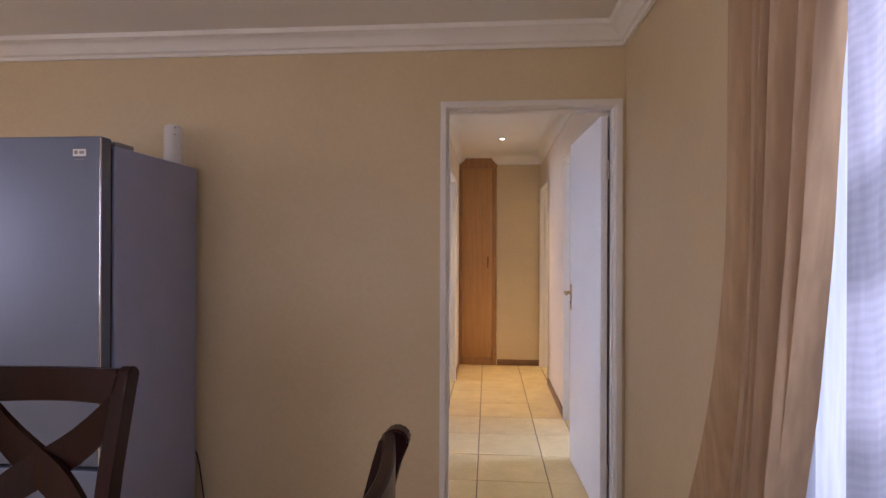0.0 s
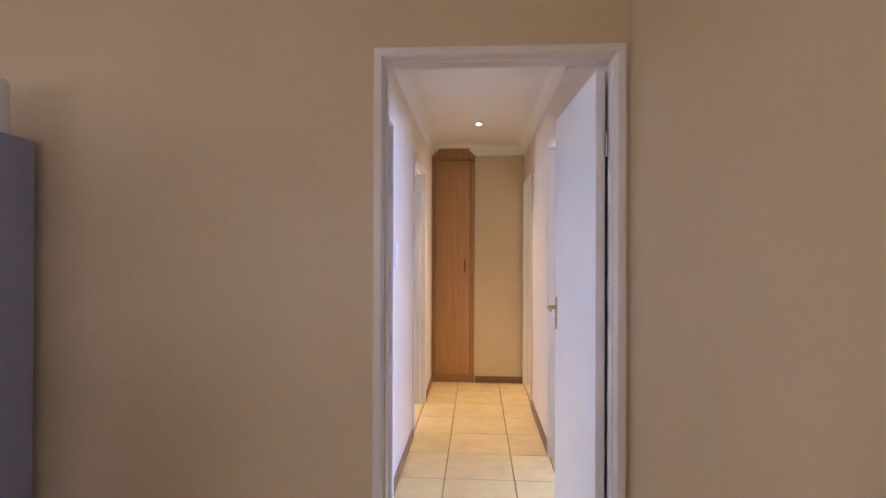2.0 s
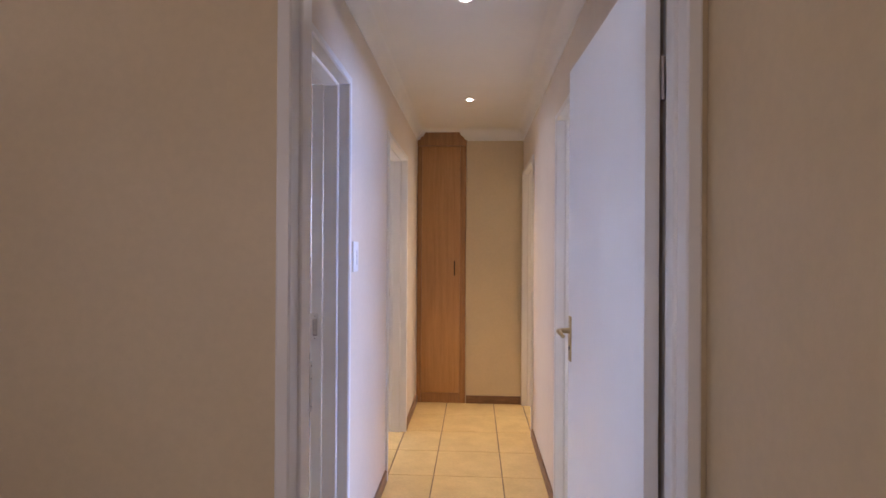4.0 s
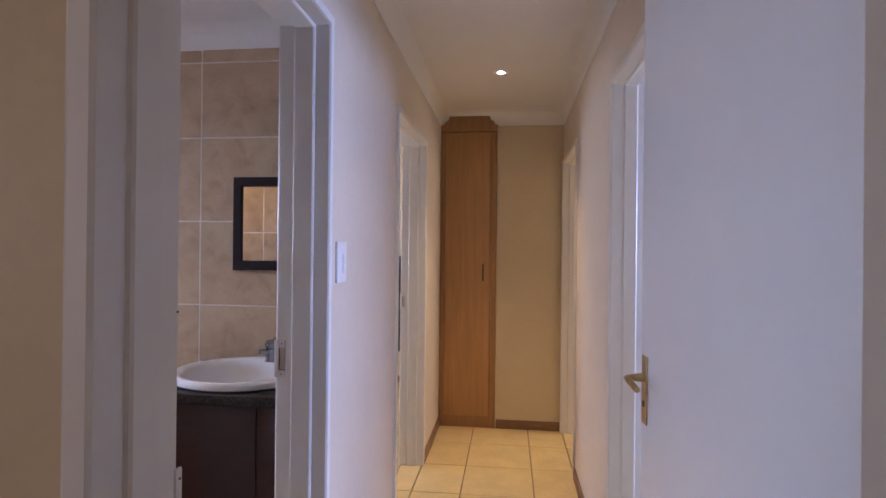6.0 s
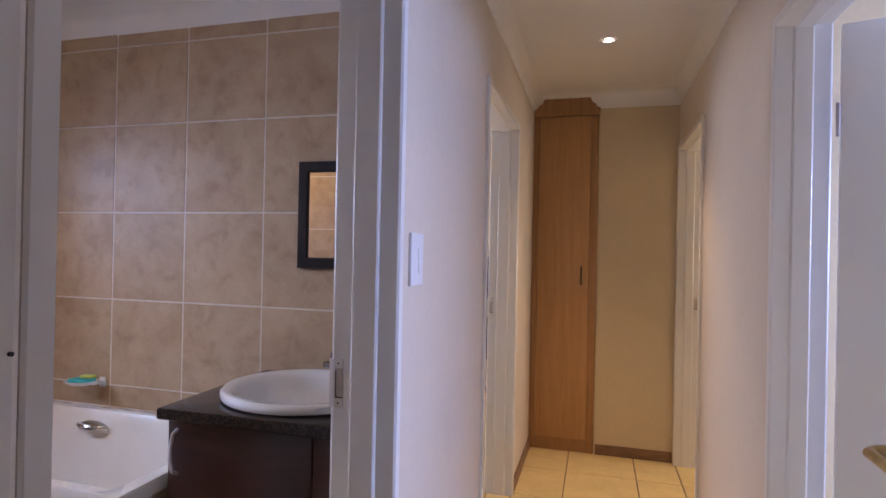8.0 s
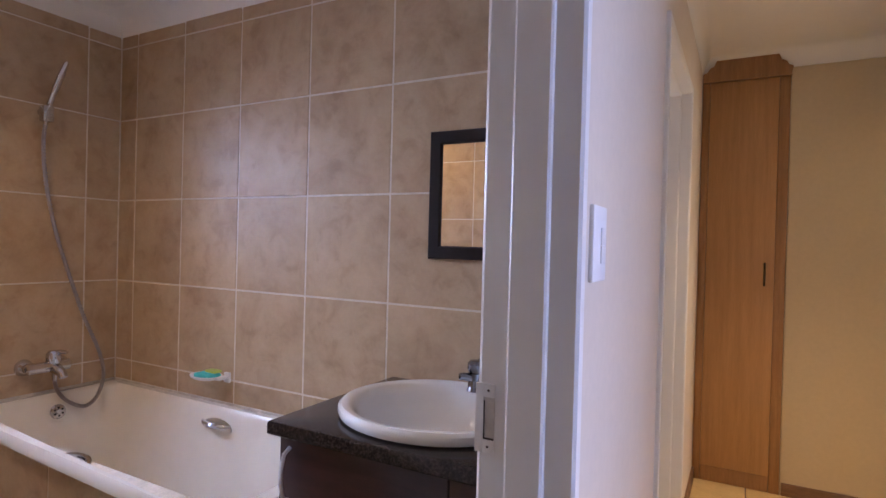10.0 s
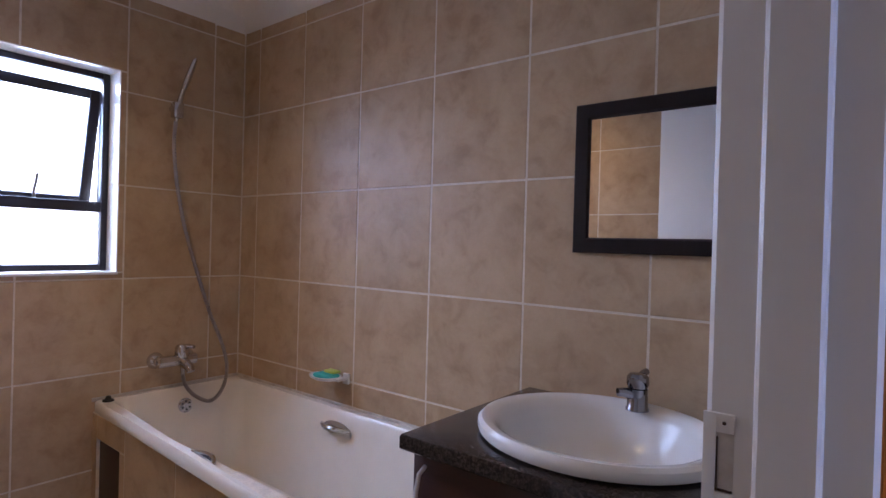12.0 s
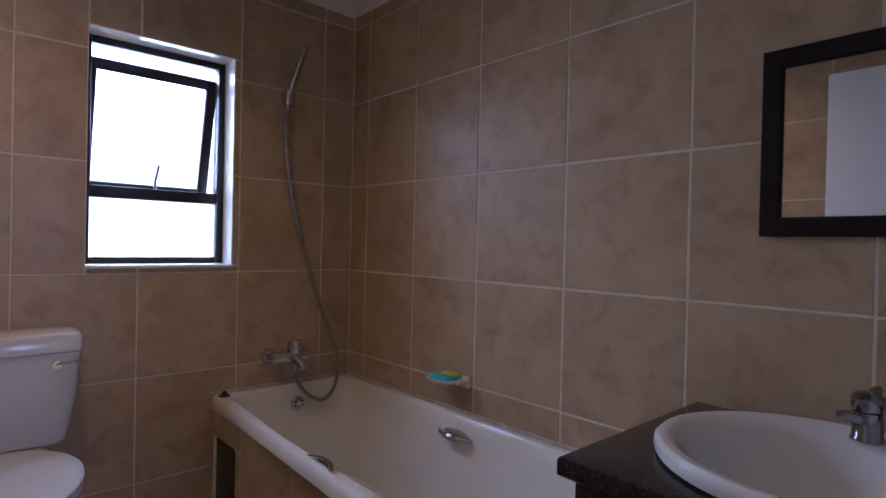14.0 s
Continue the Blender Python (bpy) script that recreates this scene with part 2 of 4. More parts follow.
BRONZE = mat("bronze_handle", (0.06, 0.035, 0.018), 0.4, metal=0.6, vary=0.2, scale=40)
PORC = mat("white_porcelain", (0.80, 0.78, 0.75), 0.14, vary=0.02, scale=3, spec=0.4)
ENAMEL = mat("white_bath_enamel", (0.83, 0.785, 0.71), 0.14, vary=0.05, scale=4, coat=0.3, rough_vary=0.03)
CAULK = mat("old_silicone", (0.58, 0.53, 0.47), 0.6, vary=0.3, scale=14)
# Blue window light is put into both fridge colours; the side is paler.
FRIDGE_F = mat("blue_lit_silver_door", (0.15, 0.18, 0.27), 0.42, metal=0.4, vary=0.04, scale=3, fine=0.04, fine_scale=300, stretch=(1, 1, 0.05))
FRIDGE_S = mat("window_lit_grey_side", (0.33, 0.36, 0.53), 0.45, metal=0.1, vary=0.06, scale=4, bump=0.1, bump_scale=400)
PLASTW = mat("white_plastic", (0.74, 0.73, 0.72), 0.35, vary=0.03, scale=9)
BLACK = mat("black_plastic", (0.012, 0.012, 0.013), 0.35, vary=0.2, scale=9)
GREYPL = mat("grey_plastic", (0.25, 0.25, 0.27), 0.4, vary=0.1, scale=9)
ALU = mat("dark_bronze_aluminium", (0.035, 0.030, 0.034), 0.35, metal=0.4, vary=0.15, scale=12)
CYAN = mat("turquoise_sponge", (0.05, 0.50, 0.48), 0.8, vary=0.15, scale=60, bump=0.4, bump_scale=300)
LIME = mat("yellow_green_soap", (0.55, 0.62, 0.10), 0.5, vary=0.1, scale=20)
RUBBER = mat("black_rubber", (0.02, 0.015, 0.014), 0.6, vary=0.2, scale=20)
PANELB = mat("dark_brown_panel", (0.055, 0.030, 0.022), 0.45, vary=0.2, scale=7)
GRASS = mat("dry_grass_ground", (0.16, 0.14, 0.07), 0.95, vary=0.4, scale=1.5, fine=0.3, fine_scale=12)
CURTAIN = cloth("beige_curtain_cloth", (0.56, 0.39, 0.235), 0.42)
SHEER = cloth("white_sheer_voile", (0.50, 0.49, 0.57), 0.5, clear=0.06, stripe=0.04)
LINING = cloth("plain_white_voile", (0.58, 0.61, 0.70), 0.5)
LAMPGLOW = emitter("lamp_glow", (1.0, 0.86, 0.62), 60)
MIRROR = mat("mirror_silver", (0.90, 0.92, 0.91), 0.01, metal=1.0, vary=0.0, scale=1)
FROST = mat("frosted_glass", (0.95, 0.97, 1.0), 0.45, vary=0.02, scale=30, trans=1.0)


# ---- mesh helpers ----
def box(bm, x0, x1, y0, y1, z0, z1, bevel=0.0, seg=2, m=None):
    r = bmesh.ops.create_cube(bm, size=1.0)
    vs = r["verts"]
    bmesh.ops.scale(bm, verts=vs, vec=(abs(x1 - x0), abs(y1 - y0), abs(z1 - z0)))
    bmesh.ops.translate(bm, verts=vs, vec=((x0 + x1) / 2, (y0 + y1) / 2, (z0 + z1) / 2))
    if bevel:
        es = list({e for v in vs for e in v.link_edges})
        r2 = bmesh.ops.bevel(bm, geom=es, offset=bevel, segments=seg, affect="EDGES", profile=0.5)
        vs = list({v for f in r2["faces"] for v in f.verts} | {v for v in vs if v.is_valid})
    if m is not None:
        bmesh.ops.transform(bm, matrix=m, verts=vs)
    return vs


def tube(bm, pts, r, seg=10, caps=True, taper=None):
    """A round bar through the points."""
    pts = [Vector(p) for p in pts]
    rings = []
    up = Vector((0.13, 0.21, 0.97)).normalized()
    for i, p in enumerate(pts):
        d = (pts[min(i + 1, len(pts) - 1)] - pts[max(i - 1, 0)]).normalized()
        if abs(d.dot(up)) > 0.95:
            a = d.cross(Vector((1, 0.1, 0))).normalized()
        else:
            a = d.cross(up).normalized()
        if rings and a.dot(last_a) < 0:
            a = -a
        if rings:
            a = (last_a - d * last_a.dot(d)).normalized()
        last_a = a
        b = d.cross(a)
        rr = r if taper is None else taper[i]
        rings.append([bm.verts.new(p + (a * math.cos(k * math.tau / seg) + b * math.sin(k * math.tau / seg)) * rr) for k in range(seg)])
    for q, w in zip(rings, rings[1:]):
        for k in range(seg):
            bm.faces.new((q[k], q[(k + 1) % seg], w[(k + 1) % seg], w[k]))
    if caps:
        bm.faces.new(rings[0][::-1])
        bm.faces.new(rings[-1])


def lathe(bm, profile, centre, seg=32, sx=1.0, sy=1.0, m=None, close=True):
    """Turns (radius, height) pairs about a vertical axis."""
    rings = []
    for r, z in profile:
        ring = []
        for k in range(seg):
            a = k * math.tau / seg
            v = Vector((centre[0] + r * sx * math.cos(a), centre[1] + r * sy * math.sin(a), centre[2] + z))
            ring.append(bm.verts.new(m @ v if m is not None else v))
        rings.append(ring)
    for q, w in zip(rings, rings[1:]):
        for k in range(seg):
            bm.faces.new((q[k], q[(k + 1) % seg], w[(k + 1) % seg], w[k]))
    if close:
        bm.faces.new(rings[0][::-1])
        bm.faces.new(rings[-1])


def prism(bm, outline, axis, a, b):
    """A flat outline (two coordinates) pushed along the axis from a to b."""
    def at(p, d):
        return {"x": (d, p[0], p[1]), "y": (p[0], d, p[1]), "z": (p[0], p[1], d)}[axis]
    f = [bm.verts.new(at(p, a)) for p in outline]
    g = [bm.verts.new(at(p, b)) for p in outline]
    n = len(f)
    for i in range(n):
        bm.faces.new((f[i], f[(i + 1) % n], g[(i + 1) % n], g[i]))
    bm.faces.new(f[::-1])
    bm.faces.new(g)


def finish(name, bm, material, smooth=False):
    bmesh.ops.recalc_face_normals(bm, faces=bm.faces)
    me = bpy.data.meshes.new(name)
    bm.to_mesh(me)
    bm.free()
    me.materials.append(material)
    if smooth:
        me.set_sharp_from_angle(angle=radians(38))
        for p in me.polygons:
            p.use_smooth = True
        me.set_sharp_from_angle(angle=radians(38))
    return me


def thing(name, at, label, category, group=""):
    ob = new(name)
    ob.location = at
    ob.empty_display_size = 0.1
    return tagged(ob, label, category, group)


def part(name, bm, material, parent, label="", smooth=True):
    ob = new(name, finish(name, bm, material, smooth))
    ob.parent = parent
    if parent is not None and parent.type == "EMPTY":
        ob.matrix_parent_inverse = Matrix.Translation(parent.location).inverted()
    return tagged(ob, label)


def solo(name, bm, material, label, category, kind="", smooth=True, group=""):
    return tagged(new(name, finish(name, bm, material, smooth)), label, category, group, kind)


def wall(name, axis, p0, p1, u0, u1, z0, z1, material, holes=(), label="", side_material=None):
    """A wall with openings (u0, u1, z0, z1) right through it. axis: the way it faces, 'x' or 'y'."""
    us = sorted({u0, u1, *[h[0] for h in holes], *[h[1] for h in holes]})
    zs = sorted({z0, z1, *[h[2] for h in holes], *[h[3] for h in holes]})
    us = [u for u in us if u0 <= u <= u1]
    zs = [z for z in zs if z0 <= z <= z1]
    full = {}
    for i in range(len(us) - 1):
        for j in range(len(zs) - 1):
            cu, cz = (us[i] + us[i + 1]) / 2, (zs[j] + zs[j + 1]) / 2
            full[i, j] = not any(h[0] < cu < h[1] and h[2] < cz < h[3] for h in holes)
    bm = bmesh.new()
    seen = {}

    def v(p, u, z):
        k = (p, u, z)
        if k not in seen:
            seen[k] = bm.verts.new((p, u, z) if axis == "x" else (u, p, z))
        return seen[k]
    for (i, j), ok in full.items():
        if not ok:
            continue
        a, b, c, d = us[i], us[i + 1], zs[j], zs[j + 1]
        for p in (p0, p1):
            bm.faces.new((v(p, a, c), v(p, b, c), v(p, b, d), v(p, a, d)))
        for di, dj, q in ((-1, 0, ((a, c), (a, d))), (1, 0, ((b, c), (b, d))), (0, -1, ((a, c), (b, c))), (0, 1, ((a, d), (b, d)))):
            if not full.get((i + di, j + dj), False):
                (ua, za), (ub, zb) = q
                bm.faces.new((v(p0, ua, za), v(p0, ub, zb), v(p1, ub, zb), v(p1, ua, za)))
    return solo(name, bm, material, label or "smooth cream painted plaster wall", "wall", "structure", smooth=False)


def sweep_room(bm, x0, x1, y0, y1, profile):
    """Runs a closed (offset from the wall, height) outline round a rectangular room."""
    rings = []
    for o, z in profile:
        rings.append([bm.verts.new(p) for p in ((x0 + o, y0 + o, z), (x1 - o, y0 + o, z), (x1 - o, y1 - o, z), (x0 + o, y1 - o, z))])
    n = len(rings)
    for i in range(n):
        q, w = rings[i], rings[(i + 1) % n]
        for k in range(4):
            bm.faces.new((q[k], q[(k + 1) % 4], w[(k + 1) % 4], w[k]))


def door_frame(name, axis, front, depth, u0, u1, top, label):
    """A pressed steel frame that wraps the wall. front: the face away from the leaf; depth: signed way to the leaf's side."""
    s = 1 if depth > 0 else -1
    D = abs(depth)
    prof = [(0.0, 0.016), (0.0, 0.002), (0.004, 0.0), (0.028, 0.0), (0.032, 0.006), (0.034, 0.050), (0.039, 0.052), (0.042, 0.056), (0.042, D - 0.058),
            (0.039, D - 0.054), (0.034, D - 0.052), (0.032, D - 0.006), (0.028, D), (0.004, D), (0.0, D - 0.002), (0.0, D - 0.016), (0.014, D - 0.02), (0.014, 0.02)]
    bm = bmesh.new()
    rows = []
    for w, d in prof:
        p = front + s * d
        pts = [(u0 + w, 0.0), (u0 + w, top - w), (u1 - w, top - w), (u1 - w, 0.0)]
        rows.append([bm.verts.new((p, u, z) if axis == "x" else (u, p, z)) for u, z in pts])
    n = len(rows)
    for i in range(n):
        q, w = rows[i], rows[(i + 1) % n]
        for k in range(3):
            bm.faces.new((q[k], q[k + 1], w[k + 1], w[k]))
    for k in (0, 3):
        bm.faces.new([r[k] for r in rows])
    return solo(name, bm, FRAMEW, label, "door frame", "structure", smooth=False)


def handle_set(leaf, side, m, mate=BRASS):
    """Back plate and lever on one face of a leaf. Local: x along the leaf, y out of the face, z up."""
    bm = bmesh.new()
    box(bm, -0.021, 0.021, 0, 0.004, -0.085, 0.085, 0.0018, m=m)
    pl = part("handle_plate", bm, mate, leaf, "worn brass back plate")
    bm = bmesh.new()
    pts = [(0, 0.003, 0.03), (0, 0.035, 0.03), (0.012 * side, 0.047, 0.03), (0.05 * side, 0.05, 0.030), (0.105 * side, 0.049, 0.024)]
    tube(bm, [m @ Vector(p) for p in pts], 0.009, 10, taper=[0.012, 0.009, 0.009, 0.0085, 0.0075])
    part("handle_lever", bm, mate, pl)
    bm = bmesh.new()
    tube(bm, [m @ Vector((0, 0.003, -0.035)), m @ Vector((0, 0.0062, -0.035))], 0.008, 10)
    part("keyhole", bm, BLACK, pl)


# ---- the large structure ----
XL, XR, YN, YF = 0.08, 1.087, 7.175, 3.132
LX0, LX1, LY0 = -3.7, 1.13, -3.2
BX, BY, BYS, BXE = -2.43, 5.06, 3.30, -0.075
DOORTOP = 2.195
H = 2.72
bath_door, study_door = (3.375, 4.30), (5.345, 6.325)
bed_door, yellow_door = (4.085, 5.015), (6.235, 7.150)
main_door = (0.19, 1.115)
IN = 0.014


def hole(d):
    return (d[0] + IN, d[1] - IN, 0.0, DOORTOP - IN)


wall("wall_north", "y", YF, 3.264, LX0 - 0.15, 3.7, 0, H, PAINT, [hole(main_door)])
LWIN = (-0.95, 1.53, 0.45, 2.12)
wall("wall_living_east", "x", LX1, 1.36, LY0, YF - 0.001, 0, H, PAINT, [LWIN])
# west and south openings are added to let the unseen fill lamps in
wall("wall_living_west", "x", LX0 - 0.15, LX0, LY0, YF - 0.001, 0, H, PAINT, [(-0.8, 1.6, 0.8, 2.2)])
wall("wall_living_south", "y", LY0 - 0.2, LY0 - 0.001, LX0 - 0.15, 1.36, 0, H, PAINT, [(-2.6, -0.6, 0.7, 2.1)])
wall("wall_corridor_west", "x", -0.062, XL, 3.265, 8.6, 0, H, HALL, [hole(bath_door), hole(study_door)])
wall("wall_corridor_east", "x", XR, 1.22, 3.265, 8.6, 0, H, HALL, [hole(bed_door), hole(yellow_door)])
wall("wall_corridor_end", "y", YN, 7.30, 0.548, XR - 0.001, 0, H, PAINT)
wall("wall_cupboard_back", "y", 7.86, 7.98, XL + 0.001, XR - 0.001, 0, H, PAINT)
wall("wall_bath_west", "x", BX - 0.23, BX - 0.0016, 3.265, 5.22, 0, H, GROUT, [(3.975, 4.487, 1.215, 2.062)], "tiled bathroom wall with pale grout")
wall("wall_bath_north", "y", BY + 0.0016, 5.21, BX - 0.0015, -0.0625, 0, H, GROUT, [], "tiled bathroom wall with pale grout")
wall("wall_bath_south", "y", 3.265, BYS - 0.0016, BX - 0.0015, -0.0625, 0, H, GROUT, [], "tiled bathroom wall with pale grout")
# opening added out of view for the study's fill lamp
wall("wall_study_west", "x", -3.3, -3.15, 5.215, 8.6, 0, H, PAINT, [(6.3, 7.7, 0.9, 2.1)])
wall("wall_study_south", "y", 5.211, 5.26, -3.3, -0.0625, 0, H, PAINT)
wall("wall_far_north", "y", 8.601, 8.75, -3.3, 3.85, 0, H, PAINT)
wall("wall_rooms_east", "x", 3.701, 3.85, 3.1, 8.6, 0, H, PAINT, [(3.7, 5.2, 0.9, 2.1), (6.5, 8.0, 0.9, 2.1)])
wall("wall_between_rooms", "y", 5.6, 5.72, 1.221, 3.70, 0, H, PAINT)
wall("wall_yellow_room_lining", "y", 8.55, 8.60, 1.221, 3.70, 0, H, YELLOW, (), "yellow painted bedroom wall")
wall("wall_yellow_room_side", "x", 3.66, 3.70, 5.721, 8.549, 0, H, YELLOW, [(6.5, 8.0, 0.9, 2.1)], "yellow painted bedroom wall")


def slab(name, x0, x1, y0, y1, z0, z1, material, label, category):
    bm = bmesh.new()
    box(bm, x0, x1, y0, y1, z0, z1)
    return solo(name, bm, material, label, category, "structure", smooth=False)


slab("ceiling_living", LX0, LX1, LY0, YF, 2.565, 2.72, CEIL, "white painted living room ceiling", "ceiling")
slab("ceiling_corridor", XL, XR, 3.264, 7.86, 2.61, 2.72, CEIL, "white painted corridor ceiling", "ceiling")
slab("ceiling_bath", BX - 0.008, -0.062, 3.264, 5.068, 2.484, 2.72, CEIL, "white painted bathroom ceiling", "ceiling")
slab("ceiling_study", -3.15, -0.062, 5.26, 8.6, 2.61, 2.72, CEIL, "white painted room ceiling", "ceiling")
slab("ceiling_bedroom", 1.22, 3.70, 3.264, 5.6, 2.61, 2.72, CEIL, "white painted bedroom ceiling", "ceiling")
slab("ceiling_yellow_room", 1.22, 3.66, 5.72, 8.55, 2.61, 2.72, CEIL, "white painted bedroom ceiling", "ceiling")
slab("roof_slab", -4.0, 4.0, -3.6, 8.9, 2.721, 2.85, CEIL, "plain roof slab above the rooms", "roof")
slab("ground", -60, 60, -60, 60, -0.4, -0.12, GRASS, "dry grassy ground outside the house", "ground")
FLOOR = slab("floor", -3.85, 3.85, -3.4, 8.75, -0.119, -0.008, GROUTF, "dark grout bed under cream floor tiles", "floor")

# cornices
bm = bmesh.new()
sweep_room(bm, LX0, LX1, LY0, YF, [(0, 2.462), (0.018, 2.462), (0.022, 2.478), (0.036, 2.484), (0.042, 2.50), (0.075, 2.522), (0.085, 2.537), (0.10, 2.542), (0.105, 2.566), (0, 2.566)])
solo("cornice_living", bm, TRIMW, "white stepped plaster cornice round the living room", "cornice", "structure")
cove = [(0.0, 0.0)] + [(0.004 + 0.112 * (1 - math.cos(a)), 0.002 + 0.1195 * math.sin(a)) for a in [k * math.pi / 18 for k in range(0, 10)]] + [(0.116, 0.123), (0, 0.123)]
bm = bmesh.new()
sweep_room(bm, XL, XR, 3.264, YN, [(o, 2.489 + z) for o, z in cove])
solo("cornice_corridor", bm, TRIMW, "white cove cornice round the corridor", "cornice", "structure")
bm = bmesh.new()
sweep_room(bm, BX - 0.008, -0.062, BYS - 0.008, BY + 0.008, [(o, 2.362 + z) for o, z in cove])
solo("cornice_bath", bm, TRIMW, "white cove cornice round the bathroom", "cornice", "structure")

# frames
door_frame("door_frame_1", "y", 3.118, 0.160, *main_door, DOORTOP, "white enamelled pressed steel door frame")
door_frame("door_frame_2", "x", 0.094, -0.172, *bath_door, DOORTOP, "white enamelled steel bathroom door frame")
door_frame("door_frame_3", "x", 0.094, -0.172, *study_door, DOORTOP, "white enamelled steel door frame")
door_frame("door_frame_4", "x", 1.073, 0.161, *bed_door, DOORTOP, "white enamelled steel bedroom door frame")
door_frame("door_frame_5", "x", 1.073, 0.161, *yellow_door, DOORTOP, "white enamelled steel bedroom door frame")


for hy, hz in ((3.270, 1.374),):
    bm = bmesh.new()
    fx = 0.223
    tube(bm, [(fx - 0.002, hy, hz), (fx + 0.0012, hy, hz)], 0.0014, 10)
    solo("screw_plug", bm, BLACK, "small dark screw hole in the white door frame", "screw")


def strike_plate(at, way=1):
    """A plate round a latch slot in a jamb that looks south. way: from the leaf's side into the opening."""
    st = thing("strike_plate", at, "painted steel strike plate with a latch slot in the frame", "strike plate")
    m = Matrix.Translation(at) @ Matrix.Diagonal((way, 1, 1, 1))

    def piece(name, mate, *boxes, bevel=0.0008):
        bm = bmesh.new()
        for q in boxes:
            box(bm, *q, bevel)
        bmesh.ops.transform(bm, matrix=m, verts=bm.verts)
        part(name, bm, mate, st)
    piece("plate", FRAMEW, (-0.028, -0.013, -0.004, 0.001, -0.059, 0.059), (-0.0135, 0.007, -0.004, 0.001, 0.036, 0.059), (-0.0135, 0.007, -0.004, 0.001, -0.059, -0.037))
    piece("slot", CAULK, (-0.0135, 0.0065, -0.0008, 0.002, -0.037, 0.036), bevel=0)
    piece("slot_edge", PANELB, (-0.0136, -0.0112, -0.003, 0.001, -0.036, 0.030), (-0.0110, 0.006, -0.0020, 0.001, -0.0368, -0.0335), bevel=0.0004)
    for dz in (-0.048, 0.048):
        bm = bmesh.new()
        tube(bm, [m @ Vector((-0.004, -0.0048, dz)), m @ Vector((-0.004, -0.003, dz))], 0.0024, 8)
        part("screw", bm, PANELB, st)


strike_plate((-0.052, 4.2665, 1.111))
strike_plate((-0.052, 6.2915, 1.111))
strike_plate((1.195, 7.1165, 1.111), -1)
lip = thing("strike_plate", (0.224, 3.275, 1.104), "painted steel strike lip at the back edge of the frame", "strike plate")
bm = bmesh.new()
box(bm, 0.2205, 0.2252, 3.268, 3.2815, 1.040, 1.168, 0.0012)
part("plate", bm, FRAMEW, lip)
for cz in (1.052, 1.122, 1.154):
    bm = bmesh.new()
    tube(bm, [(0.2250, 3.2755, cz), (0.2260, 3.2755, cz)], 0.0018, 8)
    part("screw", bm, PANELB, lip)
bm = bmesh.new()
box(bm, 0.2262, 0.2284, 3.1705, 3.1730, 1.330, 1.346, 0.0006)
solo("paint_chip", bm, SKIRT, "small brown patch where the frame's paint has chipped", "paint chip")


def leaf_door(name, hinge, free, label, handles=True, thick=0.04, height=2.135, bottom=0.012):
    """A flush door leaf. hinge, free: the near face's ends in plan; the thickness lies to the right of that way."""
    h, f = Vector((*hinge, 0)), Vector((*free, 0))
    w = (f - h).length
    m = Matrix.Translation(h) @ Matrix.Rotation(math.atan2(f.y - h.y, f.x - h.x), 4, "Z")
    ob = thing(name, hinge + (0.0,), label, "door")
    ob["kind"] = "structure"
    bm = bmesh.new()
    box(bm, 0, w, -thick, 0, bottom, height, 0.002, m=m)
    leaf = part("leaf", bm, LEAFW, ob)
    if handles:
        handle_set(leaf, -1, m @ pose(w - 0.036, 0, 1.115))
        handle_set(leaf, 1, m @ pose(w - 0.045, -thick, 1.115, 0, 0, 180))
    for z in (0.25, 1.85):
        bm = bmesh.new()
        tube(bm, [m @ Vector((-0.007, -thick - 0.004, z - 0.05)), m @ Vector((-0.007, -thick - 0.004, z + 0.05))], 0.006, 8)
        part("hinge", bm, STEEL, ob)
    return ob


leaf_door("door_1", (1.030, 3.236), (0.993, 4.064), "open white flush door with brass lever handle", thick=0.035)
leaf_door("door_2", (-0.10, 3.462), (-0.868, 3.452), "open white flush bathroom door against the wall")
leaf_door("door_4", (1.245, 4.960), (2.01, 4.74), "open white flush bedroom door")
leaf_door("door_5", (2.05, 6.262), (1.248, 6.275), "open white flush bedroom door", handles=False)
leaf_door("door_3", (-0.10, 5.452), (-0.90, 5.40), "open white flush door")


# ---- corridor ----
def skirting(x0, x1, y0, y1, h=0.072):
    bm = bmesh.new()
    box(bm, x0, x1, y0, y1, -0.002, h, 0.003)
    return solo("baseboard", bm, SKIRT, "low brown skirting along the wall", "skirting", "structure")


for x0, x1, y0, y1 in ((0.556, XR - 0.016, YN - 0.013, YN + 0.002), (XL - 0.002, XL + 0.013, bath_door[1] + 0.002, study_door[0] - 0.002), (XL - 0.002, XL + 0.013, study_door[1] + 0.002, YN - 0.002),
                       (XR - 0.013, XR + 0.002, bed_door[1] + 0.002, yellow_door[0] - 0.002), (LX0, main_door[0] - 0.002, YF - 0.014, YF + 0.002), (-0.9, -0.4, 8.585, 8.602), (LX1 - 0.013, LX1 + 0.002, LY0, YF - 0.002)):
    skirting(x0, x1, y0, y1)


def downlight(x, y, z=2.61, group="corridor downlights"):
    ob = thing("downlight", (x, y, z - 0.01), "small round recessed downlight glowing warm white", "downlight", group)
    bm = bmesh.new()
    lathe(bm, [(0.030, 0.0), (0.032, -0.004), (0.043, -0.006), (0.047, -0.002), (0.047, 0.0)], (x, y, z - 0.0005), 32, close=False)
    part("ring", bm, PLASTW, ob)
    bm = bmesh.new()
    lathe(bm, [(0.0005, 0.0), (0.0155, 0.0), (0.018, 0.004), (0.0005, 0.004)], (x, y, z - 0.006), 24, close=False)
    part("bulb_face", bm, LAMPGLOW, ob)


downlight(0.585, 4.46)
downlight(0.585, 6.17)
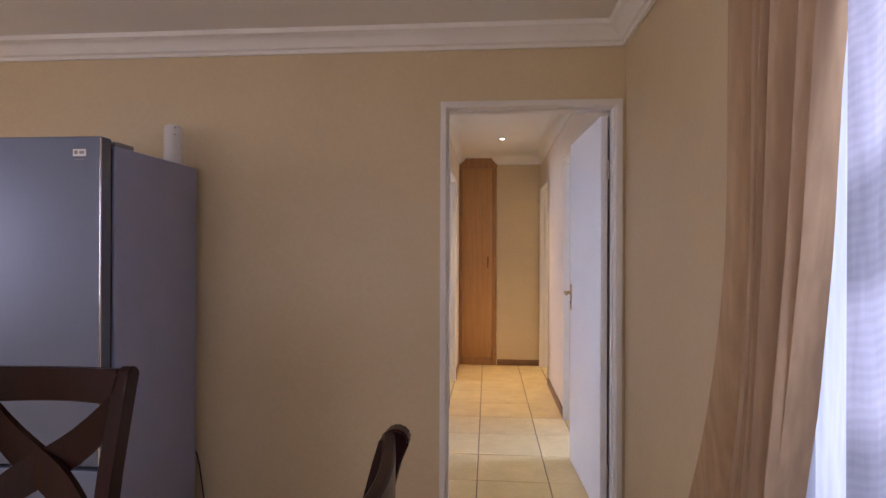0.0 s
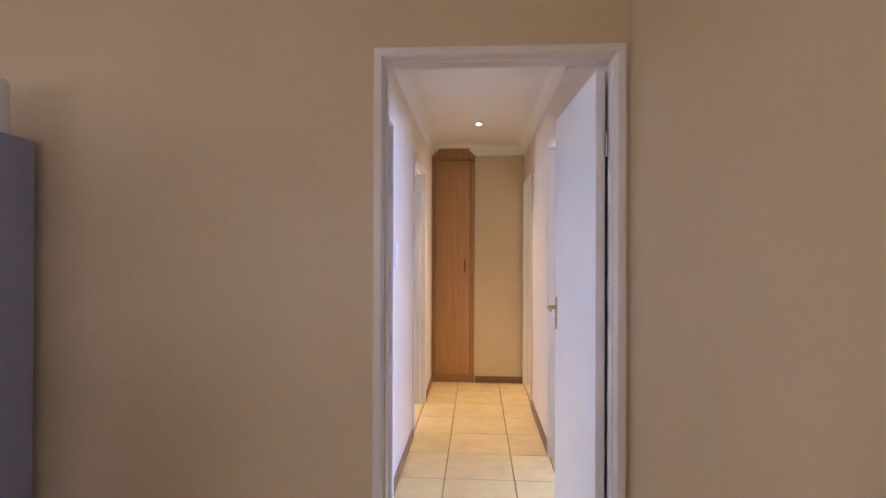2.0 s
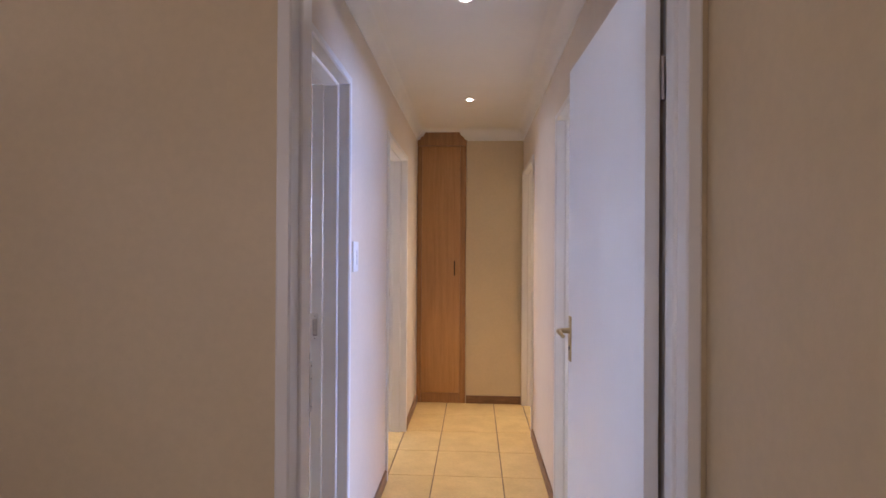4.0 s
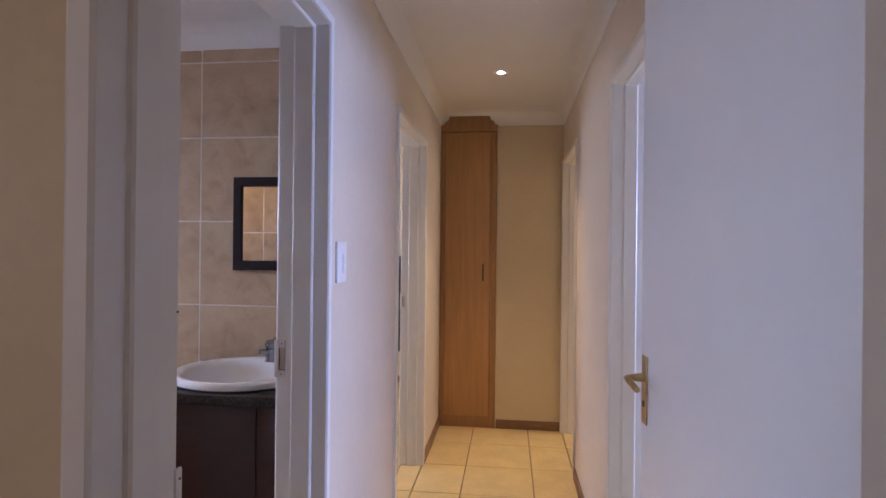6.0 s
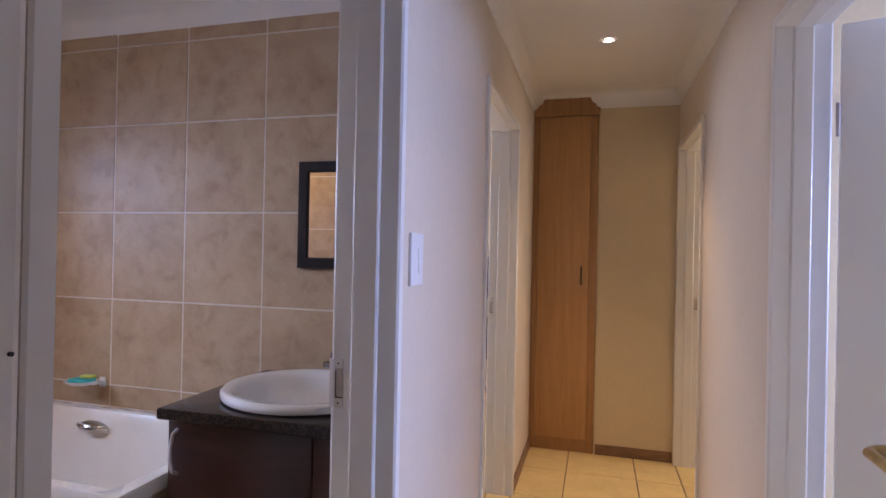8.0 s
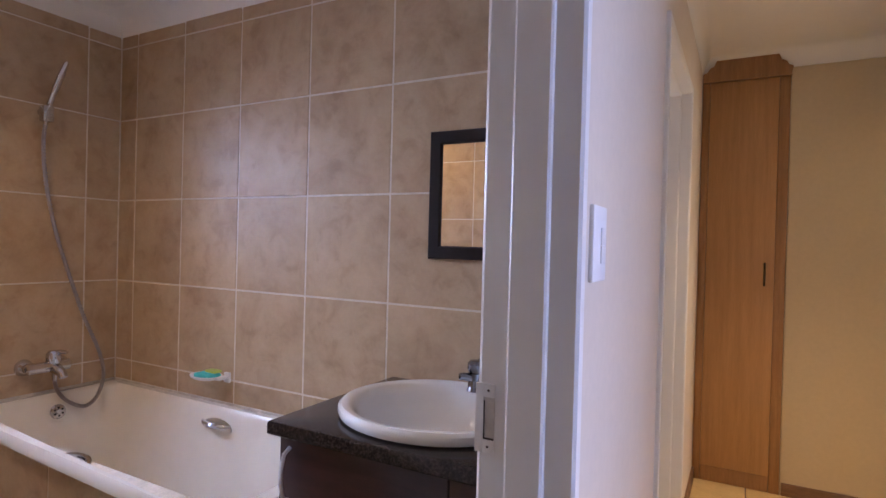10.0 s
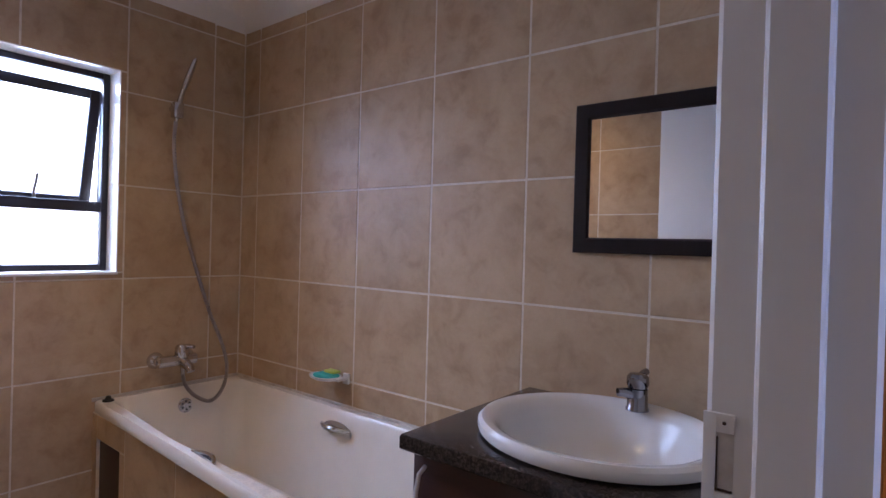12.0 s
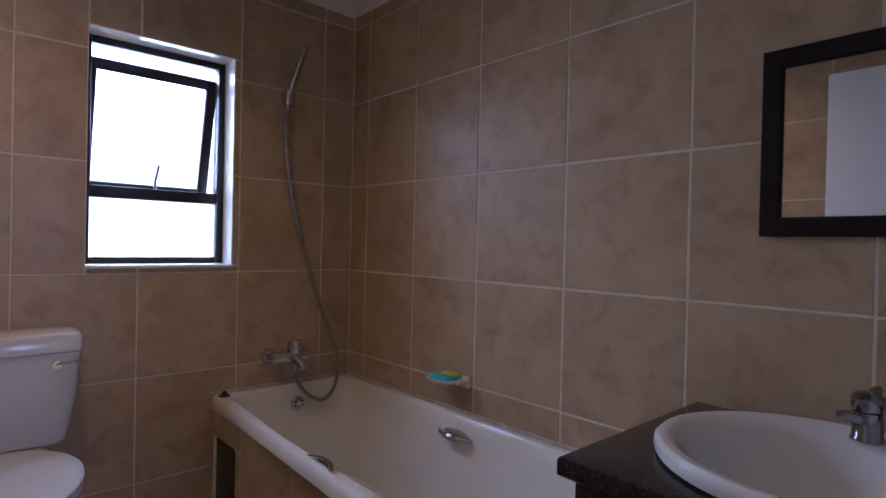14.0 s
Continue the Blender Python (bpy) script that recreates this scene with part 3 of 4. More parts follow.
downlight(-1.65, 3.75, 2.484, "bathroom downlight")

# linen cupboard in its recess at the corridor's end
cup = thing("linen_cupboard", (0.31, 7.5, 0), "tall narrow oak melamine cupboard built into the corridor end", "cupboard")
cf = 7.163
bm = bmesh.new()
box(bm, 0.082, 0.100, cf + 0.02, 7.84, 0, 2.48)
box(bm, 0.526, 0.545, cf + 0.02, 7.84, 0, 2.48)
box(bm, 0.101, 0.525, 7.82, 7.838, 0, 2.48)
part("body", bm, OAK, cup, smooth=False)
for a, b in ((0.082, 0.124), (0.490, 0.545)):
    bm = bmesh.new()
    box(bm, a, b, cf, cf + 0.019, 0.0, 2.44, 0.003)
    part("stile", bm, OAKD, cup, "darker oak side stile")
bm = bmesh.new()
box(bm, 0.125, 0.489, cf + 0.004, cf + 0.02, 0.0, 0.092, 0.002)
part("plinth", bm, OAKD, cup)
bm = bmesh.new()
box(bm, 0.1255, 0.4885, cf - 0.001, cf + 0.017, 0.094, 2.438, 0.002)
cdoor = part("door", bm, OAK, cup, "plain oak grain door")
bm = bmesh.new()
tube(bm, [(0.440, cf - 0.002, 1.345), (0.440, cf - 0.022, 1.333), (0.440, cf - 0.024, 1.28), (0.440, cf - 0.022, 1.227), (0.440, cf - 0.002, 1.215)], 0.006, 8)
part("handle", bm, BRONZE, cdoor, "small dark bronze bow handle")
bm = bmesh.new()
prism(bm, [(0.083, 2.441), (0.548, 2.441), (0.548, 2.462), (0.553, 2.478), (0.553, 2.492), (0.530, 2.500), (0.520, 2.522), (0.494, 2.536), (0.482, 2.566), (0.470, 2.574), (0.166, 2.574), (0.154, 2.566), (0.142, 2.536), (0.116, 2.522), (0.106, 2.500), (0.083, 2.492)], "y", cf - 0.018, cf + 0.018)
part("crown", bm, OAKD, cup, "stepped oak crown moulding")

# light switch
sw = thing("light_switch", (XL, 4.43, 1.414), "white plastic two-rocker light switch on the wall", "switch")
bm = bmesh.new()
box(bm, XL - 0.001, XL + 0.009, 4.372, 4.474, 1.345, 1.484, 0.004)
part("plate", bm, PLASTW, sw)
for z in (1.378, 1.412):
    bm = bmesh.new()
    box(bm, XL + 0.0085, XL + 0.0115, 4.425, 4.460, z, z + 0.032, 0.0012)
    part("rocker", bm, PLASTW, sw)

# screen in the side room
tv = thing("television", (-0.75, 8.56, 0.4), "flat black television mounted on the wall of the side room", "television")
bm = bmesh.new()
box(bm, -1.75, -0.25, 8.55, 8.60, 0.35, 1.39, 0.006)
part("casing", bm, BLACK, tv)


# ---- bathroom fittings ----
# bath
TX0, TX1, TY0, TZ = BX + 0.001, -0.80, 4.405, 0.690
tub = thing("bathtub", (-1.6, 4.75, 0), "white enamelled built-in bathtub", "bathtub")
bm = bmesh.new()


def loop(cx, cy, hx, hy, r, z, n=8, shift=0.0):
    pts = []
    for qx, qy, a0 in ((1, 1, 0), (-1, 1, 90), (-1, -1, 180), (1, -1, 270)):
        for k in range(n + 1):
            a = radians(a0 + 90 * k / n)
            pts.append((cx + shift + qx * (hx - r) + r * math.cos(a), cy + qy * (hy - r) + r * math.sin(a), z))
    return pts


tcx, tcy, thx, thy = (TX0 + TX1) / 2, (TY0 + BY - 0.001) / 2, (TX1 - TX0) / 2, (BY - 0.001 - TY0) / 2
rims = [loop(tcx, tcy, thx, thy, 0.012, TZ - 0.045), loop(tcx, tcy, thx, thy, 0.012, TZ - 0.008), loop(tcx, tcy, thx - 0.006, thy - 0.006, 0.012, TZ),
        loop(tcx - 0.012, tcy + 0.003, thx - 0.042, thy - 0.036, 0.08, TZ + 0.001), loop(tcx - 0.012, tcy + 0.003, thx - 0.056, thy - 0.046, 0.09, TZ - 0.012), loop(tcx - 0.012, tcy + 0.003, thx - 0.074, thy - 0.060, 0.10, TZ - 0.06),
        loop(tcx, tcy, thx - 0.13, thy - 0.095, 0.13, TZ - 0.25, shift=-0.02), loop(tcx, tcy, thx - 0.19, thy - 0.12, 0.13, TZ - 0.38, shift=-0.03), loop(tcx, tcy, thx - 0.26, thy - 0.17, 0.12, TZ - 0.415, shift=-0.03), loop(tcx, tcy, thx - 0.5, thy - 0.25, 0.04, TZ - 0.42, shift=-0.03)]


def taper_front(p, base, slope):
    """The tub's front side runs slightly out of square."""
    w = min(1.0, max(0.0, (tcy - p[1]) / (thy * 0.6)))
    return (p[0], p[1] + w * (base + slope * (p[0] - TX0)), p[2])


vr = [[bm.verts.new(taper_front(p, *((0.010, -0.043) if i < 3 else (0.020, -0.070) if i < 6 else (0.02, -0.055)))) for p in r] for i, r in enumerate(rims)]
for q, w in zip(vr, vr[1:]):
    for k in range(len(q)):
        bm.faces.new((q[k], q[(k + 1) % len(q)], w[(k + 1) % len(q)], w[k]))
bm.faces.new(vr[-1])
part("shell", bm, ENAMEL, tub)
bm = bmesh.new()
dm = pose(BX + 0.085, 4.755, 0.617, 0, 80, 0)
lathe(bm, [(0.0, 0.012), (0.010, 0.012), (0.012, 0.009), (0.027, 0.008), (0.032, 0.003), (0.032, -0.004)], (0, 0, 0), 24, m=dm, close=False)
ovf = part("overflow", bm, CHROME, tub, "round chrome overflow grate")
for k in range(6):
    bm = bmesh.new()
    a = k * math.tau / 6
    lathe(bm, [(0.0, 0.0), (0.0045, 0.0)], (0.018 * math.cos(a), 0.018 * math.sin(a), 0.0098), 8, m=dm, close=False)
    part("hole", bm, BLACK, ovf)


def grip(y_face, sgn, x0, x1, z):
    """A chrome bath grip: a cupped plate and a bar across it."""
    n = 12
    bm = bmesh.new()
    pts = [(x0 + (x1 - x0) * k / n, y_face + sgn * (0.006 + 0.028 * math.sin(math.pi * k / n) ** 0.7), z + 0.004) for k in range(n + 1)]
    tube(bm, pts, 0.009, 8, taper=[0.006 + 0.007 * math.sin(math.pi * k / n) for k in range(n + 1)])
    g = part("grip", bm, CHROME, tub, "chrome bath grip handle")
    bm = bmesh.new()
    lathe(bm, [(0.0, 0.004), (0.8, 0.004), (1.0, 0.0)], (0, 0, 0), 24, sx=(x1 - x0) / 2, sy=0.036, m=pose((x0 + x1) / 2, y_face, z - 0.012, 90 * sgn, 0, 0), close=False)
    part("cup", bm, CHROME, g)


grip(BY - 0.064, -1, -1.685, -1.515, 0.628)
grip(TY0 + 0.024, 1, -1.690, -1.535, 0.655)
bm = bmesh.new()
box(bm, TX0, TX1, BY - 0.006, BY + 0.001, TZ - 0.004, TZ + 0.012, 0.003)
box(bm, TX0, TX0 + 0.007, TY0, BY - 0.007, TZ - 0.004, TZ + 0.012, 0.003)
part("sealant", bm, CAULK, tub, "aged silicone seal along the tiles")
bm = bmesh.new()
lathe(bm, [(0.0, 0.021), (0.007, 0.021), (0.010, 0.017), (0.012, 0.008), (0.021, 0.006), (0.022, 0.0)], (BX + 0.05, TY0 + 0.045, TZ + 0.001), 18)
solo("bath_plug", bm, RUBBER, "black rubber plug lying on the bath rim", "plug")

# tiled apron
APY = TY0 + 0.014
wall("bath_apron", "y", APY - 0.0064, APY + 0.06, TX0, TX1, 0, TZ - 0.046, GROUT, [(-2.385, -2.165, 0.04, 0.545)], "tiled front panel under the bathtub")
ap = thing("access_panel", (-2.275, APY, 0.04), "dark brown access panel in the bath's tiled front", "access panel")
bm = bmesh.new()
box(bm, -2.383, -2.167, APY + 0.004, APY + 0.022, 0.042, 0.543, 0.003)
part("panel", bm, PANELB, ap)

# shower mixer on the west wall
mx_ = thing("bath_mixer", (BX, 4.74, 0.825), "chrome wall-mounted bath and shower mixer", "mixer tap")
WX = BX + 0.001
bm = bmesh.new()
for y in (4.655, 4.795):
    tube(bm, [(WX, y, 0.820), (WX + 0.012, y, 0.820), (WX + 0.030, y, 0.820)], 0.03, 20, taper=[0.037, 0.034, 0.018])
    tube(bm, [(WX + 0.02, y, 0.820), (WX + 0.050, y, 0.820)], 0.020, 14)
tube(bm, [(WX + 0.060, 4.640, 0.820), (WX + 0.060, 4.644, 0.820), (WX + 0.060, 4.806, 0.820), (WX + 0.060, 4.810, 0.820)], 0.025, 20, taper=[0.021, 0.025, 0.025, 0.021])
part("body", bm, CHROME, mx_)
bm = bmesh.new()
lathe(bm, [(0.0, 0.060), (0.020, 0.058), (0.029, 0.046), (0.031, 0.022), (0.027, 0.0)], (WX + 0.060, 4.745, 0.830), 20)
tube(bm, [(WX + 0.060, 4.748, 0.876), (WX + 0.085, 4.762, 0.884), (WX + 0.112, 4.774, 0.880)], 0.010, 10, taper=[0.013, 0.010, 0.0085])
part("lever", bm, CHROME, mx_)
bm = bmesh.new()
tube(bm, [(WX + 0.060, 4.745, 0.815), (WX + 0.095, 4.746, 0.806), (WX + 0.128, 4.748, 0.794), (WX + 0.138, 4.748, 0.778)], 0.015, 14, taper=[0.027, 0.022, 0.019, 0.017])
part("spout", bm, CHROME, mx_)
bm = bmesh.new()
tube(bm, [(WX + 0.045, 4.758, 0.800), (WX + 0.045, 4.758, 0.772), (WX + 0.045, 4.758, 0.750)], 0.010, 12, taper=[0.013, 0.011, 0.009])
part("hose_outlet", bm, CHROME, mx_)

sh = thing("hand_shower", (BX, 4.715, 1.95), "chrome hand shower with a metal hose on the tiled wall", "hand shower")
bm = bmesh.new()
tube(bm, [(WX, 4.705, 1.945), (WX + 0.035, 4.705, 1.945)], 0.017, 14)
box(bm, WX + 0.022, WX + 0.064, 4.683, 4.727, 1.900, 1.970, 0.007)
part("bracket", bm, CHROME, sh)
bm = bmesh.new()
tube(bm, [(WX + 0.040, 4.702, 1.885), (WX + 0.044, 4.706, 1.93), (WX + 0.050, 4.714, 1.985), (WX + 0.057, 4.724, 2.03)], 0.012, 12, taper=[0.008, 0.0125, 0.012, 0.011])
part("handle", bm, CHROME, sh)
bm = bmesh.new()
tube(bm, [(WX + 0.057, 4.724, 2.029), (WX + 0.062, 4.731, 2.055), (WX + 0.074, 4.748, 2.12), (WX + 0.083, 4.760, 2.165), (WX + 0.085, 4.763, 2.176)], 0.012, 12, taper=[0.011, 0.0145, 0.0135, 0.010, 0.004])
part("head", bm, CHROME, sh, "slim stick-shaped shower head")
cpts = [Vector(p) for p in ((WX + 0.040, 4.702, 1.888), (WX + 0.036, 4.698, 1.78), (WX + 0.026, 4.722, 1.60), (WX + 0.02, 4.768, 1.40), (WX + 0.018, 4.832, 1.20), (WX + 0.02, 4.893, 1.02), (WX + 0.05, 4.946, 0.86),
                                (WX + 0.085, 4.952, 0.75), (WX + 0.11, 4.912, 0.660), (WX + 0.11, 4.855, 0.622), (WX + 0.09, 4.793, 0.655), (WX + 0.06, 4.764, 0.705), (WX + 0.045, 4.758, 0.755))]
hp = []
for i in range(len(cpts) - 1):
    a, b, c, d = cpts[max(i - 1, 0)], cpts[i], cpts[i + 1], cpts[min(i + 2, len(cpts) - 1)]
    for k in range(22):
        s = k / 22
        hp.append(0.5 * ((2 * b) + (c - a) * s + (2 * a - 5 * b + 4 * c - d) * s * s + (3 * b - a - 3 * c + d) * s ** 3))
hp.append(cpts[-1])
bm = bmesh.new()
tube(bm, hp, 0.007, 8, taper=[0.0098 if k % 2 else 0.0066 for k in range(len(hp))])
part("hose", bm, STEEL, sh, "ribbed metal shower hose")

# soap dish with a sponge
sd = thing("soap_dish", (-1.70, BY, 0.80), "white plastic soap dish on the tiles", "soap dish")
bm = bmesh.new()
lathe(bm, [(0.0, 0.0), (0.70, 0.002), (0.94, 0.010), (1.0, 0.018), (0.95, 0.019), (0.86, 0.014), (0.6, 0.008), (0.0, 0.007)], (-1.69, BY - 0.055, 0.803), 28, sx=0.078, sy=0.056, close=False)
part("dish", bm, PLASTW, sd)
bm = bmesh.new()
box(bm, -1.634, -1.600, BY - 0.012, BY + 0.001, 0.788, 0.832, 0.004)
box(bm, -1.634, -1.604, BY - 0.062, BY - 0.011, 0.806, 0.818, 0.004)
part("bracket", bm, PLASTW, sd)
bm = bmesh.new()
box(bm, -1.738, -1.634, BY - 0.084, BY - 0.020, 0.8105, 0.829, 0.008, 3, m=pose(0, 0, 0))
solo("bath_sponge", bm, CYAN, "turquoise bath sponge in the soap dish", "sponge")
bm = bmesh.new()
box(bm, -1.706, -1.642, BY - 0.052, BY - 0.012, 0.8295, 0.841, 0.005, 3)
solo("soap_bar", bm, LIME, "yellow green soap bar on the sponge", "soap")

# vanity
VX0, VX1, VY0, VZ = -0.772, BXE - 0.002, 4.462, 0.93
BC = (-0.418, 4.750)
bm = bmesh.new()
NH = 64
tops = []
for z, ins in ((VZ - 0.037, 0.004), (VZ - 0.033, 0.0), (VZ - 0.006, 0.0), (VZ - 0.001, 0.003), (VZ, 0.007)):
    row = []
    for k in range(NH):
        a = k * math.tau / NH + 0.02
        c, n = math.cos(a), math.sin(a)
        reach = min(((VX1 - ins - BC[0]) if c > 0 else (BC[0] - VX0 - ins)) / max(abs(c), 1e-6), ((BY - 0.001 - ins - BC[1]) if n > 0 else (BC[1] - VY0 - ins)) / max(abs(n), 1e-6))
        row.append([BC[0] + c * reach, BC[1] + n * reach, z])
    for cx, cy in ((VX0 + ins, VY0 + ins), (VX1 - ins, VY0 + ins), (VX0 + ins, BY - 0.001 - ins), (VX1 - ins, BY - 0.001 - ins)):
        k = min(range(NH), key=lambda q: (row[q][0] - cx) ** 2 + (row[q][1] - cy) ** 2)
        row[k][:2] = cx, cy
    tops.append([bm.verts.new(p) for p in row])
inner = [[bm.verts.new((BC[0] + 0.256 * math.cos(k * math.tau / NH + 0.02), BC[1] + 0.236 * math.sin(k * math.tau / NH + 0.02), z)) for k in range(NH)] for z in (VZ, VZ - 0.037)]
rings = tops + inner
for i in range(len(rings)):
    q, w = rings[i], rings[(i + 1) % len(rings)]
    for k in range(NH):
        bm.faces.new((q[k], q[(k + 1) % NH], w[(k + 1) % NH], w[k]))
solo("worktop", bm, GRANITE, "black speckled granite vanity top", "worktop")
vc = thing("vanity_cabinet", (-0.41, 4.78, 0), "dark espresso wood vanity cabinet under the granite top", "cabinet")
bm = bmesh.new()
for q in ((VX0 + 0.025, VX0 + 0.041, VY0 + 0.045, BY - 0.002, 0.08, VZ - 0.038), (VX1 - 0.016, VX1, VY0 + 0.045, BY - 0.002, 0.08, VZ - 0.038),
          (VX0 + 0.041, VX1 - 0.016, VY0 + 0.045, BY - 0.002, 0.08, 0.096), (VX0 + 0.041, VX1 - 0.016, BY - 0.012, BY - 0.002, 0.096, VZ - 0.038)):
    box(bm, *q)
part("body", bm, WENGE, vc)
bm = bmesh.new()
box(bm, VX0 + 0.045, VX1, VY0 + 0.09, BY - 0.002, 0.0, 0.079)
part("plinth", bm, WENGE, vc)
for a, b, hx in ((VX0 + 0.023, -0.245, VX0 + 0.058), (-0.241, VX1 - 0.002, VX1 - 0.05)):
    bm = bmesh.new()
    box(bm, a, b, VY0 + 0.026, VY0 + 0.044, 0.085, VZ - 0.043, 0.002)
    d = part("door", bm, WENGE, vc)
    bm = bmesh.new()
    tube(bm, [(hx, VY0 + 0.026, 0.862), (hx, VY0 + 0.004, 0.850), (hx, VY0 - 0.006, 0.81), (hx, VY0 - 0.006, 0.775), (hx, VY0 + 0.004, 0.735), (hx, VY0 + 0.026, 0.722)], 0.0055, 8)
    part("handle", bm, SATIN, d, "satin metal bow handle")
bs = thing("basin", (BC[0], BC[1], VZ), "white oval drop-in porcelain basin", "basin")
bm = bmesh.new()
lathe(bm, [(0.93, 0.0005), (0.985, 0.006), (1.0, 0.017), (0.995, 0.028), (0.965, 0.036), (0.91, 0.035), (0.85, 0.027), (0.81, 0.008), (0.78, -0.02), (0.70, -0.07), (0.50, -0.115), (0.25, -0.130), (0.0, -0.132)], (BC[0], BC[1], VZ), 56, sx=0.284, sy=0.260, close=False)
part("bowl", bm, PORC, bs)
bm = bmesh.new()
lathe(bm, [(0.0, 0.004), (0.018, 0.003), (0.022, 0.0)], (BC[0], BC[1], VZ - 0.131), 20, close=False)
part("waste", bm, CHROME, bs, "chrome waste")
bt = thing("basin_tap", (-0.41, 4.955, VZ + 0.03), "chrome single-lever basin mixer tap", "tap")
TB = VZ + 0.026
bm = bmesh.new()
lathe(bm, [(0.0, 0.0), (0.029, 0.0), (0.029, 0.005), (0.0262, 0.009), (0.0250, 0.046), (0.0255, 0.056), (0.0, 0.056)], (-0.396, 4.955, TB), 24, close=False)
part("body", bm, TAPCH, bt)
bm = bmesh.new()
tube(bm, [(-0.397, 4.952, TB + 0.034), (-0.408, 4.940, TB + 0.042), (-0.423, 4.924, TB + 0.047), (-0.433, 4.914, TB + 0.047)], 0.012, 12, taper=[0.018, 0.014, 0.012, 0.011])
part("spout", bm, TAPCH, bt)
bm = bmesh.new()
lathe(bm, [(0.0, 0.038), (0.020, 0.036), (0.0275, 0.028), (0.0285, 0.010), (0.024, 0.0), (0.0, 0.0)], (-0.396, 4.955, TB + 0.058), 24, close=False)
tube(bm, [(-0.396, 4.955, TB + 0.084), (-0.390, 4.985, TB + 0.093), (-0.387, 4.994, TB + 0.094)], 0.009, 10)
part("lever", bm, TAPCH, bt)

# mirror
mi = thing("mirror", (-0.416, BY, 1.357), "wall mirror in a flat dark brown frame", "mirror")
mx0, mx1, mz0, mz1, fw = -0.628, -0.205, 1.357, 1.789, 0.044
bm = bmesh.new()
rows = []
for w, d in ((0, 0.001), (0, 0.022), (0.003, 0.025), (fw - 0.005, 0.025), (fw, 0.018), (fw, 0.001)):
    rows.append([bm.verts.new((x, BY - d, z)) for x, z in ((mx0 + w, mz0 + w), (mx1 - w, mz0 + w), (mx1 - w, mz1 - w), (mx0 + w, mz1 - w))])
for i in range(len(rows)):
    q, w = rows[i], rows[(i + 1) % len(rows)]
    for k in range(4):
        bm.faces.new((q[k], q[(k + 1) % 4], w[(k + 1) % 4], w[k]))
part("frame", bm, MIRFR, mi, "dark brown wooden frame")
bm = bmesh.new()
box(bm, mx0 + fw + 0.0005, mx1 - fw - 0.0005, BY - 0.014, BY - 0.004, mz0 + fw + 0.0005, mz1 - fw - 0.0005)
part("glass", bm, MIRROR, mi, smooth=False)

# toilet
wc = thing("toilet", (-2.1, 3.73, 0), "white close-coupled ceramic toilet with closed lid", "toilet")
CY = 3.735
bm = bmesh.new()
ring = []
for z, hw, dep, r in ((0.656, 0.160, 0.146, 0.03), (0.668, 0.172, 0.158, 0.035), (0.80, 0.196, 0.180, 0.035), (0.953, 0.206, 0.190, 0.035)):
    ring.append([bm.verts.new(p) for p in loop(BX + 0.004 + dep / 2, CY, dep / 2, hw, r, z, 5)])
for q, w in zip(ring, ring[1:]):
    for k in range(len(q)):
        bm.faces.new((q[k], q[(k + 1) % len(q)], w[(k + 1) % len(q)], w[k]))
bm.faces.new(ring[0][::-1])
bm.faces.new(ring[-1])
cis = part("cistern", bm, PORC, wc)
bm = bmesh.new()
ring = []
for z, g in ((0.9555, -0.001), (0.9575, 0.001), (1.000, 0.001), (1.011, -0.005), (1.015, -0.022)):
    ring.append([bm.verts.new(p) for p in loop(BX + 0.004 + 0.100, CY, 0.097 + g * 0.9, 0.208 + g, 0.04, z, 5)])
for q, w in zip(ring, ring[1:]):
    for k in range(len(q)):
        bm.faces.new((q[k], q[(k + 1) % len(q)], w[(k + 1) % len(q)], w[k]))
bm.faces.new(ring[0][::-1])
bm.faces.new(ring[-1])
part("cistern_lid", bm, PORC, cis)
bm = bmesh.new()
tube(bm, [(BX + 0.186, CY + 0.138, 0.918), (BX + 0.198, CY + 0.138, 0.918)], 0.017, 18, taper=[0.018, 0.014])
tube(bm, [(BX + 0.197, CY + 0.138, 0.918), (BX + 0.206, CY + 0.155, 0.921), (BX + 0.207, CY + 0.212, 0.925)], 0.004, 8)
part("flush_lever", bm, CHROME, cis, "small chrome flush lever")
SZ = 0.662
bm = bmesh.new()


def egg(z, s, back=0.0):
    pts = []
    for k in range(36):
        a = k * math.tau / 36
        pts.append((BX + 0.44 + (0.255 if math.cos(a) > 0 else 0.235) * s * math.cos(a), CY + 0.172 * s * math.sin(a) * (1 - 0.10 * math.cos(a)), z))
    return pts


